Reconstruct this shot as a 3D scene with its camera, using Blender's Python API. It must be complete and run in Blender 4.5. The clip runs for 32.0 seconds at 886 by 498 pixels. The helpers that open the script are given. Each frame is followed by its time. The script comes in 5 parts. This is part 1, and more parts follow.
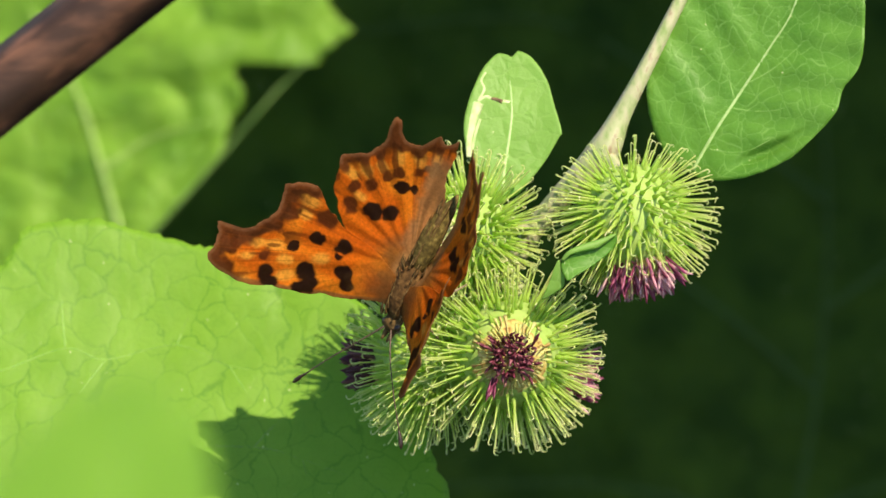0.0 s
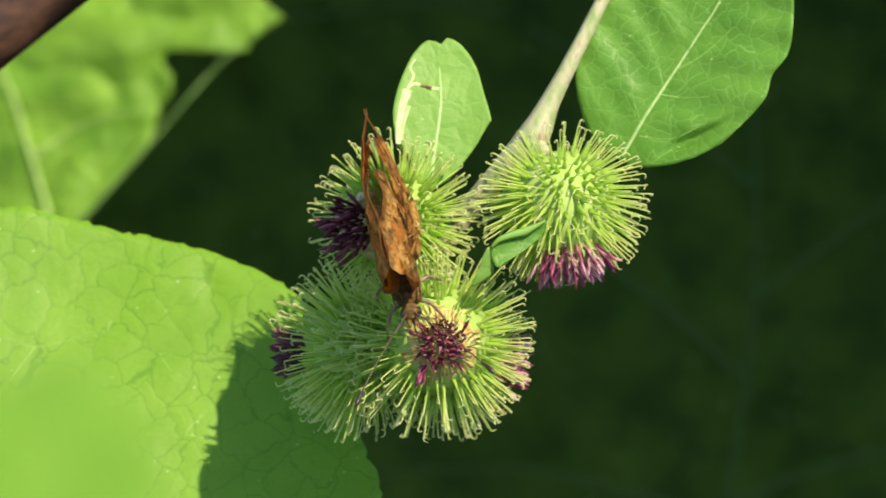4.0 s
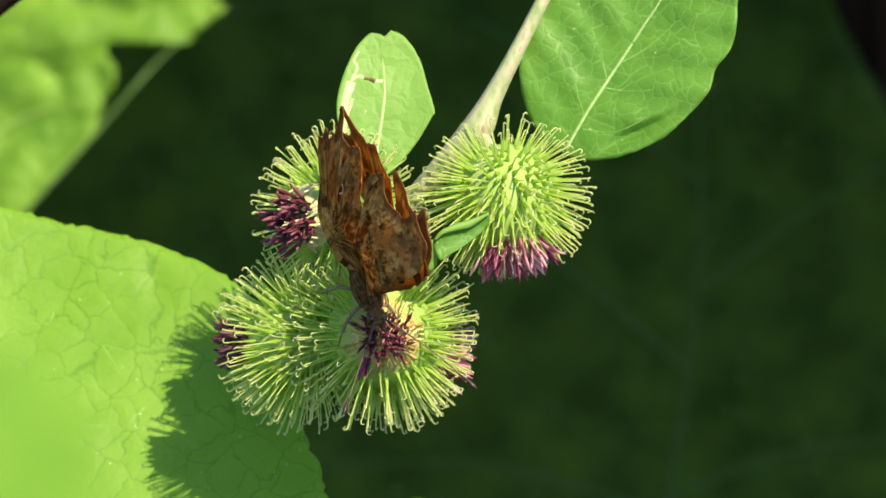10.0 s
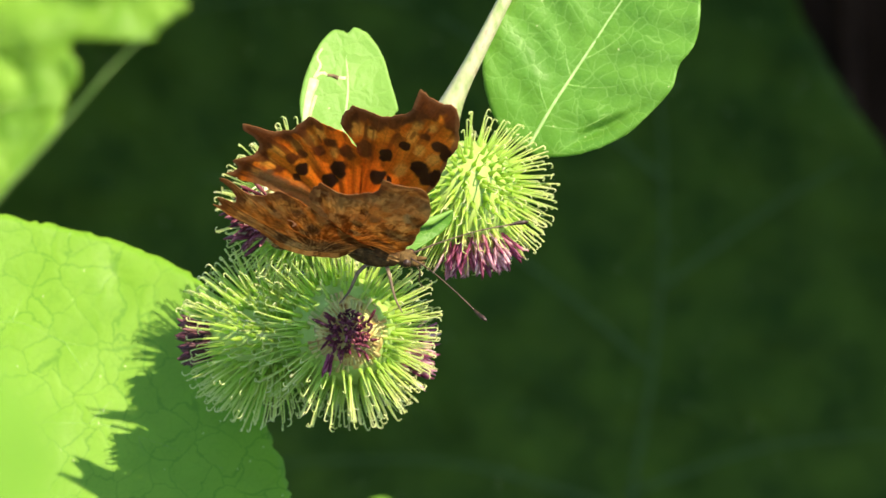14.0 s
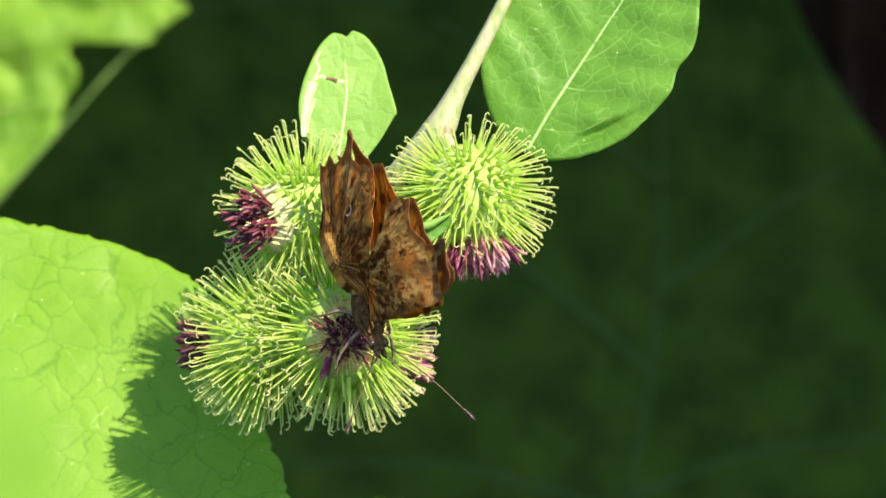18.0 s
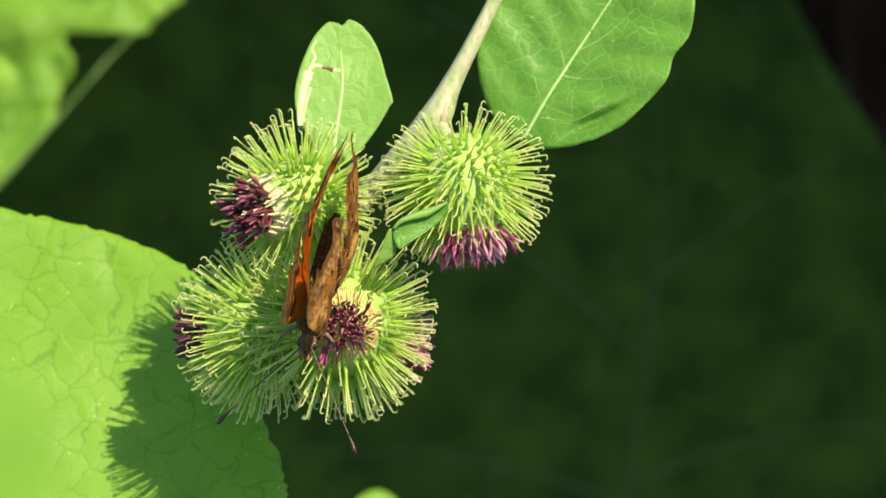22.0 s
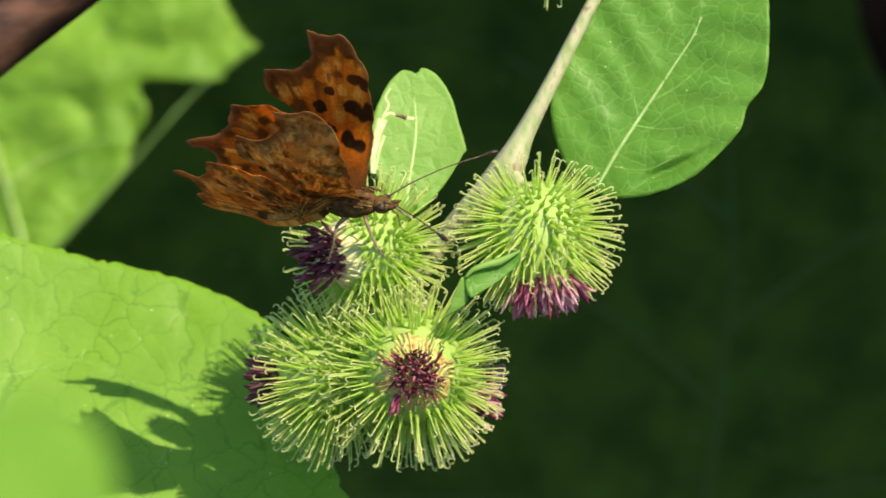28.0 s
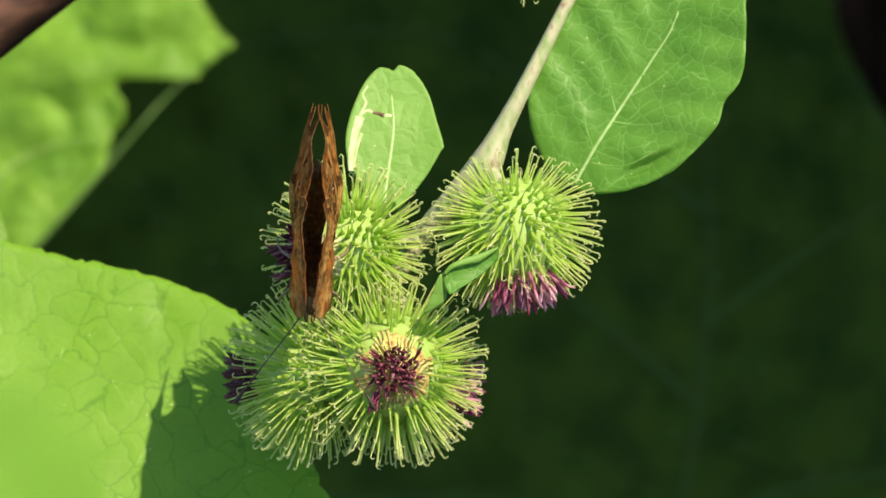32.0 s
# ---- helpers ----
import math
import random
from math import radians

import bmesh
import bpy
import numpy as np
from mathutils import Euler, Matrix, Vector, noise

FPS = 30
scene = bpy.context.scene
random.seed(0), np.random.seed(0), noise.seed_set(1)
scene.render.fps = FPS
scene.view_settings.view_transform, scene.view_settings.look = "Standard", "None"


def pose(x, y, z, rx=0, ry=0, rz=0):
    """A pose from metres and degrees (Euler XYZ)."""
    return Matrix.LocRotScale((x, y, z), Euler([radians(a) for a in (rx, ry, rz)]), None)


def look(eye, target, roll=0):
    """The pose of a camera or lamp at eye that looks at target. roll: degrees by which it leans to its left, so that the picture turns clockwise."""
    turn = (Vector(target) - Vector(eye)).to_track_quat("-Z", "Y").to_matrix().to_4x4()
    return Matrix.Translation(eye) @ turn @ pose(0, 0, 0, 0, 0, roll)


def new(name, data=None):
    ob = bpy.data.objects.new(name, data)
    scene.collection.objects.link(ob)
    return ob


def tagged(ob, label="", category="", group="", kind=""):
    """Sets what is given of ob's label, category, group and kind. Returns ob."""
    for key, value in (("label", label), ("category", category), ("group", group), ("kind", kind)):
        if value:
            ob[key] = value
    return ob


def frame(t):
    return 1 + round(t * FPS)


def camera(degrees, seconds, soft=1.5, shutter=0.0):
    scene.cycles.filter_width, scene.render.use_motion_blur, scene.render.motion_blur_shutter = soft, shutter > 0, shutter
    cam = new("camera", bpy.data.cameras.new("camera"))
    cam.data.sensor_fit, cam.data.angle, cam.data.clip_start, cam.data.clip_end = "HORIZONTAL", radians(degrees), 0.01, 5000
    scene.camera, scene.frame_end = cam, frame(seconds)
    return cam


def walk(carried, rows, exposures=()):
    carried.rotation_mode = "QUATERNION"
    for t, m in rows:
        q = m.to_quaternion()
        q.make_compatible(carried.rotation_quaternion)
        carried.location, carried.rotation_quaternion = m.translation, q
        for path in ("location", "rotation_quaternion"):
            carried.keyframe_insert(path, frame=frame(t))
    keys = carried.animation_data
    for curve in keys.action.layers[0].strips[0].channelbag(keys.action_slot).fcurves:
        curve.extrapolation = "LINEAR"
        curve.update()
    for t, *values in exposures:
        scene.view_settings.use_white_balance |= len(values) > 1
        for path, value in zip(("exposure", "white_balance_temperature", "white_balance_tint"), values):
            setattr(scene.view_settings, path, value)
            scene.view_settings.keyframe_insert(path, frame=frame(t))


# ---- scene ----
# ---------------------------------------------------------------- plan
# Everything is laid out in millimetres on a sheet through the burs: u to the right, v up along
# the sheet, w out of it towards the eye. The sheet leans back, since the eye looks down on it.
LEAN, DIST = radians(25), 915.0
MID = Vector((0, 0, 0.9))
AX_U = Vector((1, 0, 0))
AX_V = Vector((0, math.sin(LEAN), math.cos(LEAN)))
AX_W = Vector((0, -math.cos(LEAN), math.sin(LEAN)))
TURN = Matrix((AX_U, AX_V, AX_W)).transposed()


def way(u, v, w):
    return TURN @ Vector((u, v, w))


def at(u, v, w=0.0):
    """The place on the line of sight through (u, v) of the sheet, w millimetres before it."""
    k = (DIST - w) / DIST
    return MID + way(u * k, v * k, w) * 0.001


# ---------------------------------------------------------------- camera
cam = camera(7.0, 32.0, soft=1.5, shutter=0.4)
cam.data.dof.use_dof = True
cam.data.dof.focus_distance = 0.895
cam.data.dof.aperture_fstop = 42.0
EYE = at(0, 0, DIST)
walk(cam, [
    (0.0, pose(*EYE, 65.0000, -0.0000, 0.0000)),
    (0.5, pose(*EYE, 65.0109, -0.1033, 0.0384)),
    (1.0, pose(*EYE, 64.9886, 0.0242, -0.0506)),
    (1.5, pose(*EYE, 64.9824, 0.0245, -0.0671)),
    (2.0, pose(*EYE, 64.9541, -0.0128, -0.0814)),
    (2.5, pose(*EYE, 64.9470, 0.1641, -0.2142)),
    (3.0, pose(*EYE, 64.9546, 0.0469, -0.1331)),
    (3.5, pose(*EYE, 64.9279, 0.0630, -0.1570)),
    (4.0, pose(*EYE, 64.8979, -0.1448, -0.5482)),
    (4.5, pose(*EYE, 64.9089, -0.1941, -0.7061)),
    (6.5, pose(*EYE, 64.8895, -0.3284, -0.8448)),
    (7.0, pose(*EYE, 64.8695, -0.2465, -0.9437)),
    (7.5, pose(*EYE, 64.8697, -0.2588, -0.9414)),
    (8.0, pose(*EYE, 64.8657, -0.1820, -1.0174)),
    (8.5, pose(*EYE, 64.8591, -0.2562, -0.9880)),
    (9.0, pose(*EYE, 64.8448, -0.3017, -0.9567)),
    (9.5, pose(*EYE, 64.8254, -0.4607, -0.8728)),
    (10.0, pose(*EYE, 64.8416, -0.4758, -0.8886)),
    (10.5, pose(*EYE, 64.8470, -0.4130, -0.9778)),
    (11.0, pose(*EYE, 64.8478, -0.3588, -1.0075)),
    (11.5, pose(*EYE, 64.8402, -0.4852, -0.9524)),
    (12.0, pose(*EYE, 64.8305, -0.4478, -1.0010)),
    (12.5, pose(*EYE, 64.8185, -0.4363, -1.0059)),
    (13.0, pose(*EYE, 64.8029, -0.3853, -1.0796)),
    (13.5, pose(*EYE, 64.8218, -0.4931, -1.1780)),
    (14.0, pose(*EYE, 64.8190, -0.5731, -1.1634)),
    (14.5, pose(*EYE, 64.8313, -0.6097, -1.1290)),
    (16.5, pose(*EYE, 64.8273, -0.5787, -1.1403)),
    (17.0, pose(*EYE, 64.8384, -0.4734, -1.2540)),
    (17.5, pose(*EYE, 64.8566, -0.6631, -1.1116)),
    (18.0, pose(*EYE, 64.8452, -0.6081, -1.1594)),
    (18.5, pose(*EYE, 64.8421, -0.6586, -1.1068)),
    (19.0, pose(*EYE, 64.8325, -0.5431, -1.1839)),
    (19.5, pose(*EYE, 64.8206, -0.4266, -1.2549)),
    (20.0, pose(*EYE, 64.8207, -0.4363, -1.2671)),
    (20.5, pose(*EYE, 64.8116, -0.3605, -1.3024)),
    (21.0, pose(*EYE, 64.7856, -0.4318, -1.2684)),
    (21.5, pose(*EYE, 64.7707, -0.4197, -1.2808)),
    (22.0, pose(*EYE, 64.7554, -0.4221, -1.2754)),
    (22.5, pose(*EYE, 64.7404, -0.4655, -1.3037)),
    (23.0, pose(*EYE, 64.7402, -0.5034, -1.4381)),
    (23.5, pose(*EYE, 64.7523, -0.4915, -1.4497)),
    (24.0, pose(*EYE, 64.7696, -0.5609, -1.4175)),
    (24.5, pose(*EYE, 64.7984, -0.5816, -1.3907)),
    (26.5, pose(*EYE, 64.6984, -0.4091, -1.0578)),
    (27.0, pose(*EYE, 64.9195, -0.4988, -0.3923)),
    (27.5, pose(*EYE, 65.0884, -0.3953, -0.3453)),
    (28.0, pose(*EYE, 65.1340, -0.5130, -0.6010)),
    (28.5, pose(*EYE, 65.0875, -0.5070, -0.8343)),
    (29.0, pose(*EYE, 65.1151, -0.4828, -0.8224)),
    (29.5, pose(*EYE, 65.1274, -0.5168, -0.8017)),
    (30.0, pose(*EYE, 65.1607, -0.5601, -0.7737)),
    (30.5, pose(*EYE, 65.1541, -0.4947, -0.7948)),
    (31.0, pose(*EYE, 65.1316, -0.4233, -0.8599)),
    (31.5, pose(*EYE, 65.1354, -0.3520, -0.9139)),
    (32.0, pose(*EYE, 65.1124, -0.2644, -0.9058)),
], exposures=[(0.0, 0.70), (4.0, 0.72), (7.0, 0.92), (10.0, 0.87), (12.0, 0.90), (13.0, 1.05), (14.0, 1.20), (17.0, 1.12), (19.0, 1.10), (22.0, 0.87), (24.5, 0.83), (27.0, 0.82), (28.0, 0.70), (32.0, 0.68)])

# ---------------------------------------------------------------- light
SUN_WAY = way(0.34, 0.6, 0.72).normalized()
sky_world = bpy.data.worlds.new("sky")
scene.world = sky_world
sky_world.use_nodes = True
nt = sky_world.node_tree
sky = nt.nodes.new("ShaderNodeTexSky")
sky.sky_type, sky.sun_disc = "NISHITA", False
sky.dust_density, sky.ozone_density = 0.6, 1.3
sky.sun_elevation = math.asin(SUN_WAY.z)
sky.sun_rotation = math.atan2(SUN_WAY.x, SUN_WAY.y)
nt.links.new(sky.outputs[0], nt.nodes["Background"].inputs[0])
nt.nodes["Background"].inputs[1].default_value = 0.135
sun = new("sun", bpy.data.lights.new("sun", "SUN"))
sun.data.energy, sun.data.angle, sun.data.color = 4.9, radians(0.5), (1.0, 0.83, 0.61)
sun.matrix_basis = look(MID + SUN_WAY * 6, MID)


# ---------------------------------------------------------------- materials
def shader(name):
    m = bpy.data.materials.new(name)
    m.use_nodes = True
    n = m.node_tree.nodes
    return m, n, m.node_tree.links, n["Principled BSDF"]


def noise_node(n, l, scale, detail=4.0, coord="Object", rough=0.55):
    tc = n.new("ShaderNodeTexCoord")
    t = n.new("ShaderNodeTexNoise")
    t.inputs["Scale"].default_value, t.inputs["Detail"].default_value = scale, detail
    t.inputs["Roughness"].default_value = rough
    l.new(tc.outputs[coord], t.inputs["Vector"])
    return t


def ramp(n, l, source, stops):
    r = n.new("ShaderNodeValToRGB")
    r.color_ramp.elements[0].position, r.color_ramp.elements[0].color = stops[0][0], (*stops[0][1], 1)
    r.color_ramp.elements[1].position, r.color_ramp.elements[1].color = stops[-1][0], (*stops[-1][1], 1)
    for p, c in stops[1:-1]:
        r.color_ramp.elements.new(p).color = (*c, 1)
    l.new(source, r.inputs[0])
    return r


def mixed(n, l, kind, fac, a, b):
    x = n.new("ShaderNodeMix")
    x.data_type, x.blend_type = "RGBA", kind
    for sock, val in ((x.inputs[0], fac), (x.inputs[6], a), (x.inputs[7], b)):
        if isinstance(val, (int, float)):
            sock.default_value = val
        elif isinstance(val, tuple):
            sock.default_value = (*val, 1)
        else:
            l.new(val, sock)
    return x.outputs[2]


def bumped(n, l, height, strength, distance, base=None):
    b = n.new("ShaderNodeBump")
    b.inputs["Strength"].default_value, b.inputs["Distance"].default_value = strength, distance
    l.new(height, b.inputs["Height"])
    if base is not None:
        l.new(base, b.inputs["Normal"])
    return b.outputs[0]


def through_lit(m, n, l, p, colour, share):
    """Let a share of the light pass through a thin blade."""
    tr = n.new("ShaderNodeBsdfTranslucent")
    mx = n.new("ShaderNodeMixShader")
    mx.inputs[0].default_value = share
    if isinstance(colour, tuple):
        tr.inputs[0].default_value = (*colour, 1)
    else:
        l.new(colour, tr.inputs[0])
    l.new(p.outputs[0], mx.inputs[1])
    l.new(tr.outputs[0], mx.inputs[2])
    l.new(mx.outputs[0], n["Material Output"].inputs[0])


def leaf_material(name, dark, light, vein, cell, share=0.3, rough=0.5, relief=0.35, crease=0.5):
    """A leaf: net of veins in cells of about `cell` mm, blotches, fine grain and a few pale specks."""
    m, n, l, p = shader(name)
    uv = n.new("ShaderNodeUVMap")
    warp = n.new("ShaderNodeTexNoise")
    warp.inputs["Scale"].default_value, warp.inputs["Detail"].default_value = 0.25, 3
    l.new(uv.outputs[0], warp.inputs["Vector"])
    add = n.new("ShaderNodeVectorMath")
    add.operation = "MULTIPLY_ADD"
    add.inputs[1].default_value = (cell * 1.1, cell * 1.1, 0)
    l.new(warp.outputs["Color"], add.inputs[0])
    l.new(uv.outputs[0], add.inputs[2])
    nets = []
    for size, width in ((cell, 0.032), (cell * 0.36, 0.05)):
        v = n.new("ShaderNodeTexVoronoi")
        v.feature = "DISTANCE_TO_EDGE"
        v.inputs["Scale"].default_value = 1.0 / size
        l.new(add.outputs[0], v.inputs["Vector"])
        r = n.new("ShaderNodeMapRange")
        r.interpolation_type = "SMOOTHSTEP"
        r.inputs[2].default_value = width
        l.new(v.outputs["Distance"], r.inputs[0])
        r2 = n.new("ShaderNodeMapRange")
        r2.inputs[2].default_value = 0.4
        l.new(v.outputs["Distance"], r2.inputs[0])
        nets.append((r.outputs[0], r2.outputs[0]))
    blot = n.new("ShaderNodeTexNoise")
    blot.inputs["Scale"].default_value, blot.inputs["Detail"].default_value = 0.12, 5
    l.new(uv.outputs[0], blot.inputs["Vector"])
    grain = n.new("ShaderNodeTexNoise")
    grain.inputs["Scale"].default_value, grain.inputs["Detail"].default_value = 4.0, 4
    l.new(uv.outputs[0], grain.inputs["Vector"])
    c = ramp(n, l, blot.outputs[0], [(0.3, dark), (0.7, light)]).outputs[0]
    c = mixed(n, l, "MIX", 0.18, c, ramp(n, l, grain.outputs[0], [(0.3, dark), (0.7, light)]).outputs[0])
    inv = n.new("ShaderNodeMath")
    inv.operation, inv.inputs[0].default_value = "SUBTRACT", 1.0
    l.new(nets[0][0], inv.inputs[1])
    k = n.new("ShaderNodeMath")
    k.operation, k.inputs[1].default_value = "MULTIPLY", crease
    l.new(inv.outputs[0], k.inputs[0])
    c = mixed(n, l, "MIX", k.outputs[0], c, vein)
    inv2 = n.new("ShaderNodeMath")
    inv2.operation, inv2.inputs[0].default_value = "SUBTRACT", 1.0
    l.new(nets[1][0], inv2.inputs[1])
    k2 = n.new("ShaderNodeMath")
    k2.operation, k2.inputs[1].default_value = "MULTIPLY", crease * 0.35
    l.new(inv2.outputs[0], k2.inputs[0])
    c = mixed(n, l, "MIX", k2.outputs[0], c, vein)
    speck = n.new("ShaderNodeTexVoronoi")
    speck.inputs["Scale"].default_value = 0.42
    l.new(uv.outputs[0], speck.inputs["Vector"])
    sp = ramp(n, l, speck.outputs["Distance"], [(0.035, (1, 1, 1)), (0.06, (0, 0, 0))]).outputs[0]
    c = mixed(n, l, "MIX", sp, c, (0.55, 0.62, 0.3))
    l.new(c, p.inputs["Base Color"])
    p.inputs["Roughness"].default_value = rough
    p.inputs["Specular IOR Level"].default_value = 0.35
    nor = bumped(n, l, nets[0][1], relief, 0.0009)
    nor = bumped(n, l, nets[1][1], relief * 0.6, 0.0003, nor)
    nor = bumped(n, l, grain.outputs[0], 0.25, 0.0001, nor)
    l.new(nor, p.inputs["Normal"])
    through_lit(m, n, l, p, mixed(n, l, "MULTIPLY", 1.0, c, (0.8, 1.1, 0.4)), share)
    return m


def plant_material(name, stops, scale, rough=0.5, share=0.0, relief=0.2, random_mix=0.0, stretch=None):
    """Stems, hairs, bracts, florets: colour from noise, and a little from piece to piece."""
    m, n, l, p = shader(name)
    t = noise_node(n, l, scale)
    if stretch:
        mp = n.new("ShaderNodeMapping")
        mp.inputs["Scale"].default_value = stretch
        l.new(t.inputs["Vector"].links[0].from_socket, mp.inputs[0])
        l.new(mp.outputs[0], t.inputs["Vector"])
    src = t.outputs[0]
    if random_mix:
        info = n.new("ShaderNodeObjectInfo")
        a = n.new("ShaderNodeMix")
        a.inputs[0].default_value = random_mix
        l.new(src, a.inputs[2])
        l.new(info.outputs["Random"], a.inputs[3])
        src = a.outputs[0]
    c = ramp(n, l, src, stops).outputs[0]
    l.new(c, p.inputs["Base Color"])
    p.inputs["Roughness"].default_value = rough
    p.inputs["Specular IOR Level"].default_value = 0.4
    l.new(bumped(n, l, t.outputs[0], relief, 0.0002), p.inputs["Normal"])
    if share:
        through_lit(m, n, l, p, c, share)
    return m


def bract_material():
    """Hooked bracts: fresh green at the foot, paler and yellower towards the tip."""
    m, n, l, p = shader("bract_green")
    tc = n.new("ShaderNodeTexCoord")
    sep = n.new("ShaderNodeSeparateXYZ")
    l.new(tc.outputs["Object"], sep.inputs[0])
    along = n.new("ShaderNodeMapRange")
    along.inputs[2].default_value = 0.0056
    l.new(sep.outputs[2], along.inputs[0])
    c = ramp(n, l, along.outputs[0], [(0.0, (0.55, 0.74, 0.15)), (0.35, (0.62, 0.78, 0.2)), (0.75, (0.75, 0.82, 0.34)), (1.0, (0.82, 0.84, 0.48))]).outputs[0]
    info = n.new("ShaderNodeObjectInfo")
    shift = ramp(n, l, info.outputs["Random"], [(0.0, (0.86, 0.95, 0.8)), (0.85, (1.0, 1.0, 1.0)), (1.0, (1.06, 1.03, 1.2))]).outputs[0]
    c = mixed(n, l, "MULTIPLY", 1.0, c, shift)
    l.new(c, p.inputs["Base Color"])
    p.inputs["Roughness"].default_value = 0.38
    p.inputs["Specular IOR Level"].default_value = 0.4
    through_lit(m, n, l, p, c, 0.66)
    return m


M_BIG = leaf_material("leaf_bright", (0.165, 0.36, 0.02), (0.22, 0.43, 0.03), (0.1, 0.27, 0.012), 4.4, 0.42, 0.5, 0.08, 0.7)
M_NEAR = leaf_material("leaf_soft", (0.17, 0.37, 0.03), (0.21, 0.42, 0.04), (0.18, 0.37, 0.03), 4.6, 0.45, 0.55, 0.05, 0.1)
M_UP = leaf_material("leaf_pale", (0.19, 0.39, 0.06), (0.25, 0.46, 0.085), (0.34, 0.52, 0.15), 2.6, 0.4, 0.48, 0.15, 0.3)
M_SIDE = leaf_material("leaf_mid", (0.085, 0.245, 0.022), (0.15, 0.35, 0.04), (0.23, 0.44, 0.1), 1.9, 0.36, 0.45, 0.1, 0.65)
M_FAR = leaf_material("leaf_far", (0.1, 0.26, 0.015), (0.25, 0.46, 0.04), (0.27, 0.46, 0.07), 9.0, 0.4, 0.5, 1.0, 0.3)
# shade put into the green itself, far darker than the lit leaves
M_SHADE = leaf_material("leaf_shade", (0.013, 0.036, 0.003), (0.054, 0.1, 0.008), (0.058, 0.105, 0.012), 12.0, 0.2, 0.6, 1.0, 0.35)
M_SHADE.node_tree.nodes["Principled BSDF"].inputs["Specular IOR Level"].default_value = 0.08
M_VEIN = plant_material("vein_pale", [(0.3, (0.24, 0.42, 0.08)), (0.7, (0.34, 0.5, 0.13))], 900, 0.5)
# vein copy darkened along with the shaded leaf's colour
M_VEIN_SHADE = plant_material("vein_shade", [(0.3, (0.03, 0.07, 0.009)), (0.7, (0.048, 0.1, 0.015))], 900, 0.8)
M_VEIN_FAR = plant_material("vein_far", [(0.3, (0.09, 0.19, 0.03)), (0.7, (0.15, 0.27, 0.06))], 300, 0.6)
M_VEIN_DIM = plant_material("vein_dim", [(0.3, (0.10, 0.25, 0.02)), (0.7, (0.2, 0.36, 0.05))], 900, 0.5)
M_VEIN_WHITE = plant_material("vein_white", [(0.3, (0.27, 0.43, 0.13)), (0.7, (0.38, 0.52, 0.22))], 900, 0.5)
M_VEIN_SOFT = plant_material("vein_soft", [(0.3, (0.16, 0.35, 0.06)), (0.7, (0.24, 0.43, 0.1))], 900, 0.5)
M_STEM = plant_material("stem_green", [(0.32, (0.18, 0.26, 0.08)), (0.48, (0.3, 0.34, 0.17)), (0.58, (0.36, 0.36, 0.22)), (0.7, (0.2, 0.13, 0.07))], 700, 0.6, 0, 0.5, 0, (1, 0.5, 0.5))
M_STALK = plant_material("stalk_brown", [(0.3, (0.014, 0.007, 0.004)), (0.52, (0.045, 0.022, 0.012)), (0.72, (0.16, 0.075, 0.042))], 150, 0.6, 0, 0.4, 0, (0.2, 2.2, 1))
# darker copy of the stalk brown, with the background's shade put into it
M_BROWN_SHADE = plant_material("brown_shade", [(0.3, (0.008, 0.005, 0.003)), (0.7, (0.026, 0.015, 0.009))], 60, 0.9)
M_BROWN_SHADE.node_tree.nodes["Principled BSDF"].inputs["Specular IOR Level"].default_value = 0.03
M_PETIOLE = plant_material("petiole_green", [(0.3, (0.1, 0.2, 0.03)), (0.7, (0.18, 0.3, 0.06))], 200, 0.5)
M_CORE = plant_material("bur_core", [(0.3, (0.36, 0.56, 0.1)), (0.7, (0.46, 0.63, 0.17))], 500, 0.6, 0.35)
M_BRACT = bract_material()
M_CREAM = plant_material("bract_cream", [(0.25, (0.62, 0.68, 0.28)), (0.55, (0.84, 0.8, 0.52)), (0.85, (0.6, 0.46, 0.22))], 700, 0.4, 0.3, 0.1, 0.6)
M_MAROON = plant_material("floret_maroon", [(0.2, (0.07, 0.011, 0.02)), (0.55, (0.17, 0.032, 0.058)), (0.85, (0.36, 0.14, 0.17))], 900, 0.5, 0.25, 0.1, 0.6)
M_THROAT = plant_material("bur_throat", [(0.34, (0.3, 0.15, 0.04)), (0.46, (0.62, 0.48, 0.14)), (0.58, (0.7, 0.66, 0.24)), (0.75, (0.55, 0.62, 0.17))], 800, 0.6, 0.35, 0.5)
M_PINK = plant_material("floret_pink", [(0.2, (0.2, 0.028, 0.08)), (0.48, (0.48, 0.13, 0.25)), (0.72, (0.82, 0.56, 0.6))], 700, 0.45, 0.45, 0.1, 0.6)
M_WITHERED = plant_material("floret_withered", [(0.2, (0.03, 0.008, 0.012)), (0.6, (0.075, 0.018, 0.03)), (0.9, (0.2, 0.09, 0.09))], 900, 0.6, 0.1, 0.1, 0.6)
M_RING = plant_material("bract_inner", [(0.2, (0.55, 0.62, 0.17)), (0.55, (0.76, 0.72, 0.32)), (0.85, (0.48, 0.3, 0.1))], 900, 0.45, 0.35, 0.1, 0.7)
M_MINE = plant_material("leaf_mine", [(0.3, (0.28, 0.45, 0.13)), (0.65, (0.5, 0.55, 0.3))], 700, 0.6)
M_SCAR = plant_material("scar_brown", [(0.3, (0.08, 0.05, 0.02)), (0.7, (0.22, 0.15, 0.07))], 1500, 0.7)
# soil colour taken near black in place of shade on the ground
M_SOIL_SHADE = plant_material("soil", [(0.3, (0.003, 0.0025, 0.0015)), (0.7, (0.011, 0.009, 0.006))], 9, 1.0, 0, 0.6)
M_SOIL_SHADE.node_tree.nodes["Principled BSDF"].inputs["Specular IOR Level"].default_value = 0.02
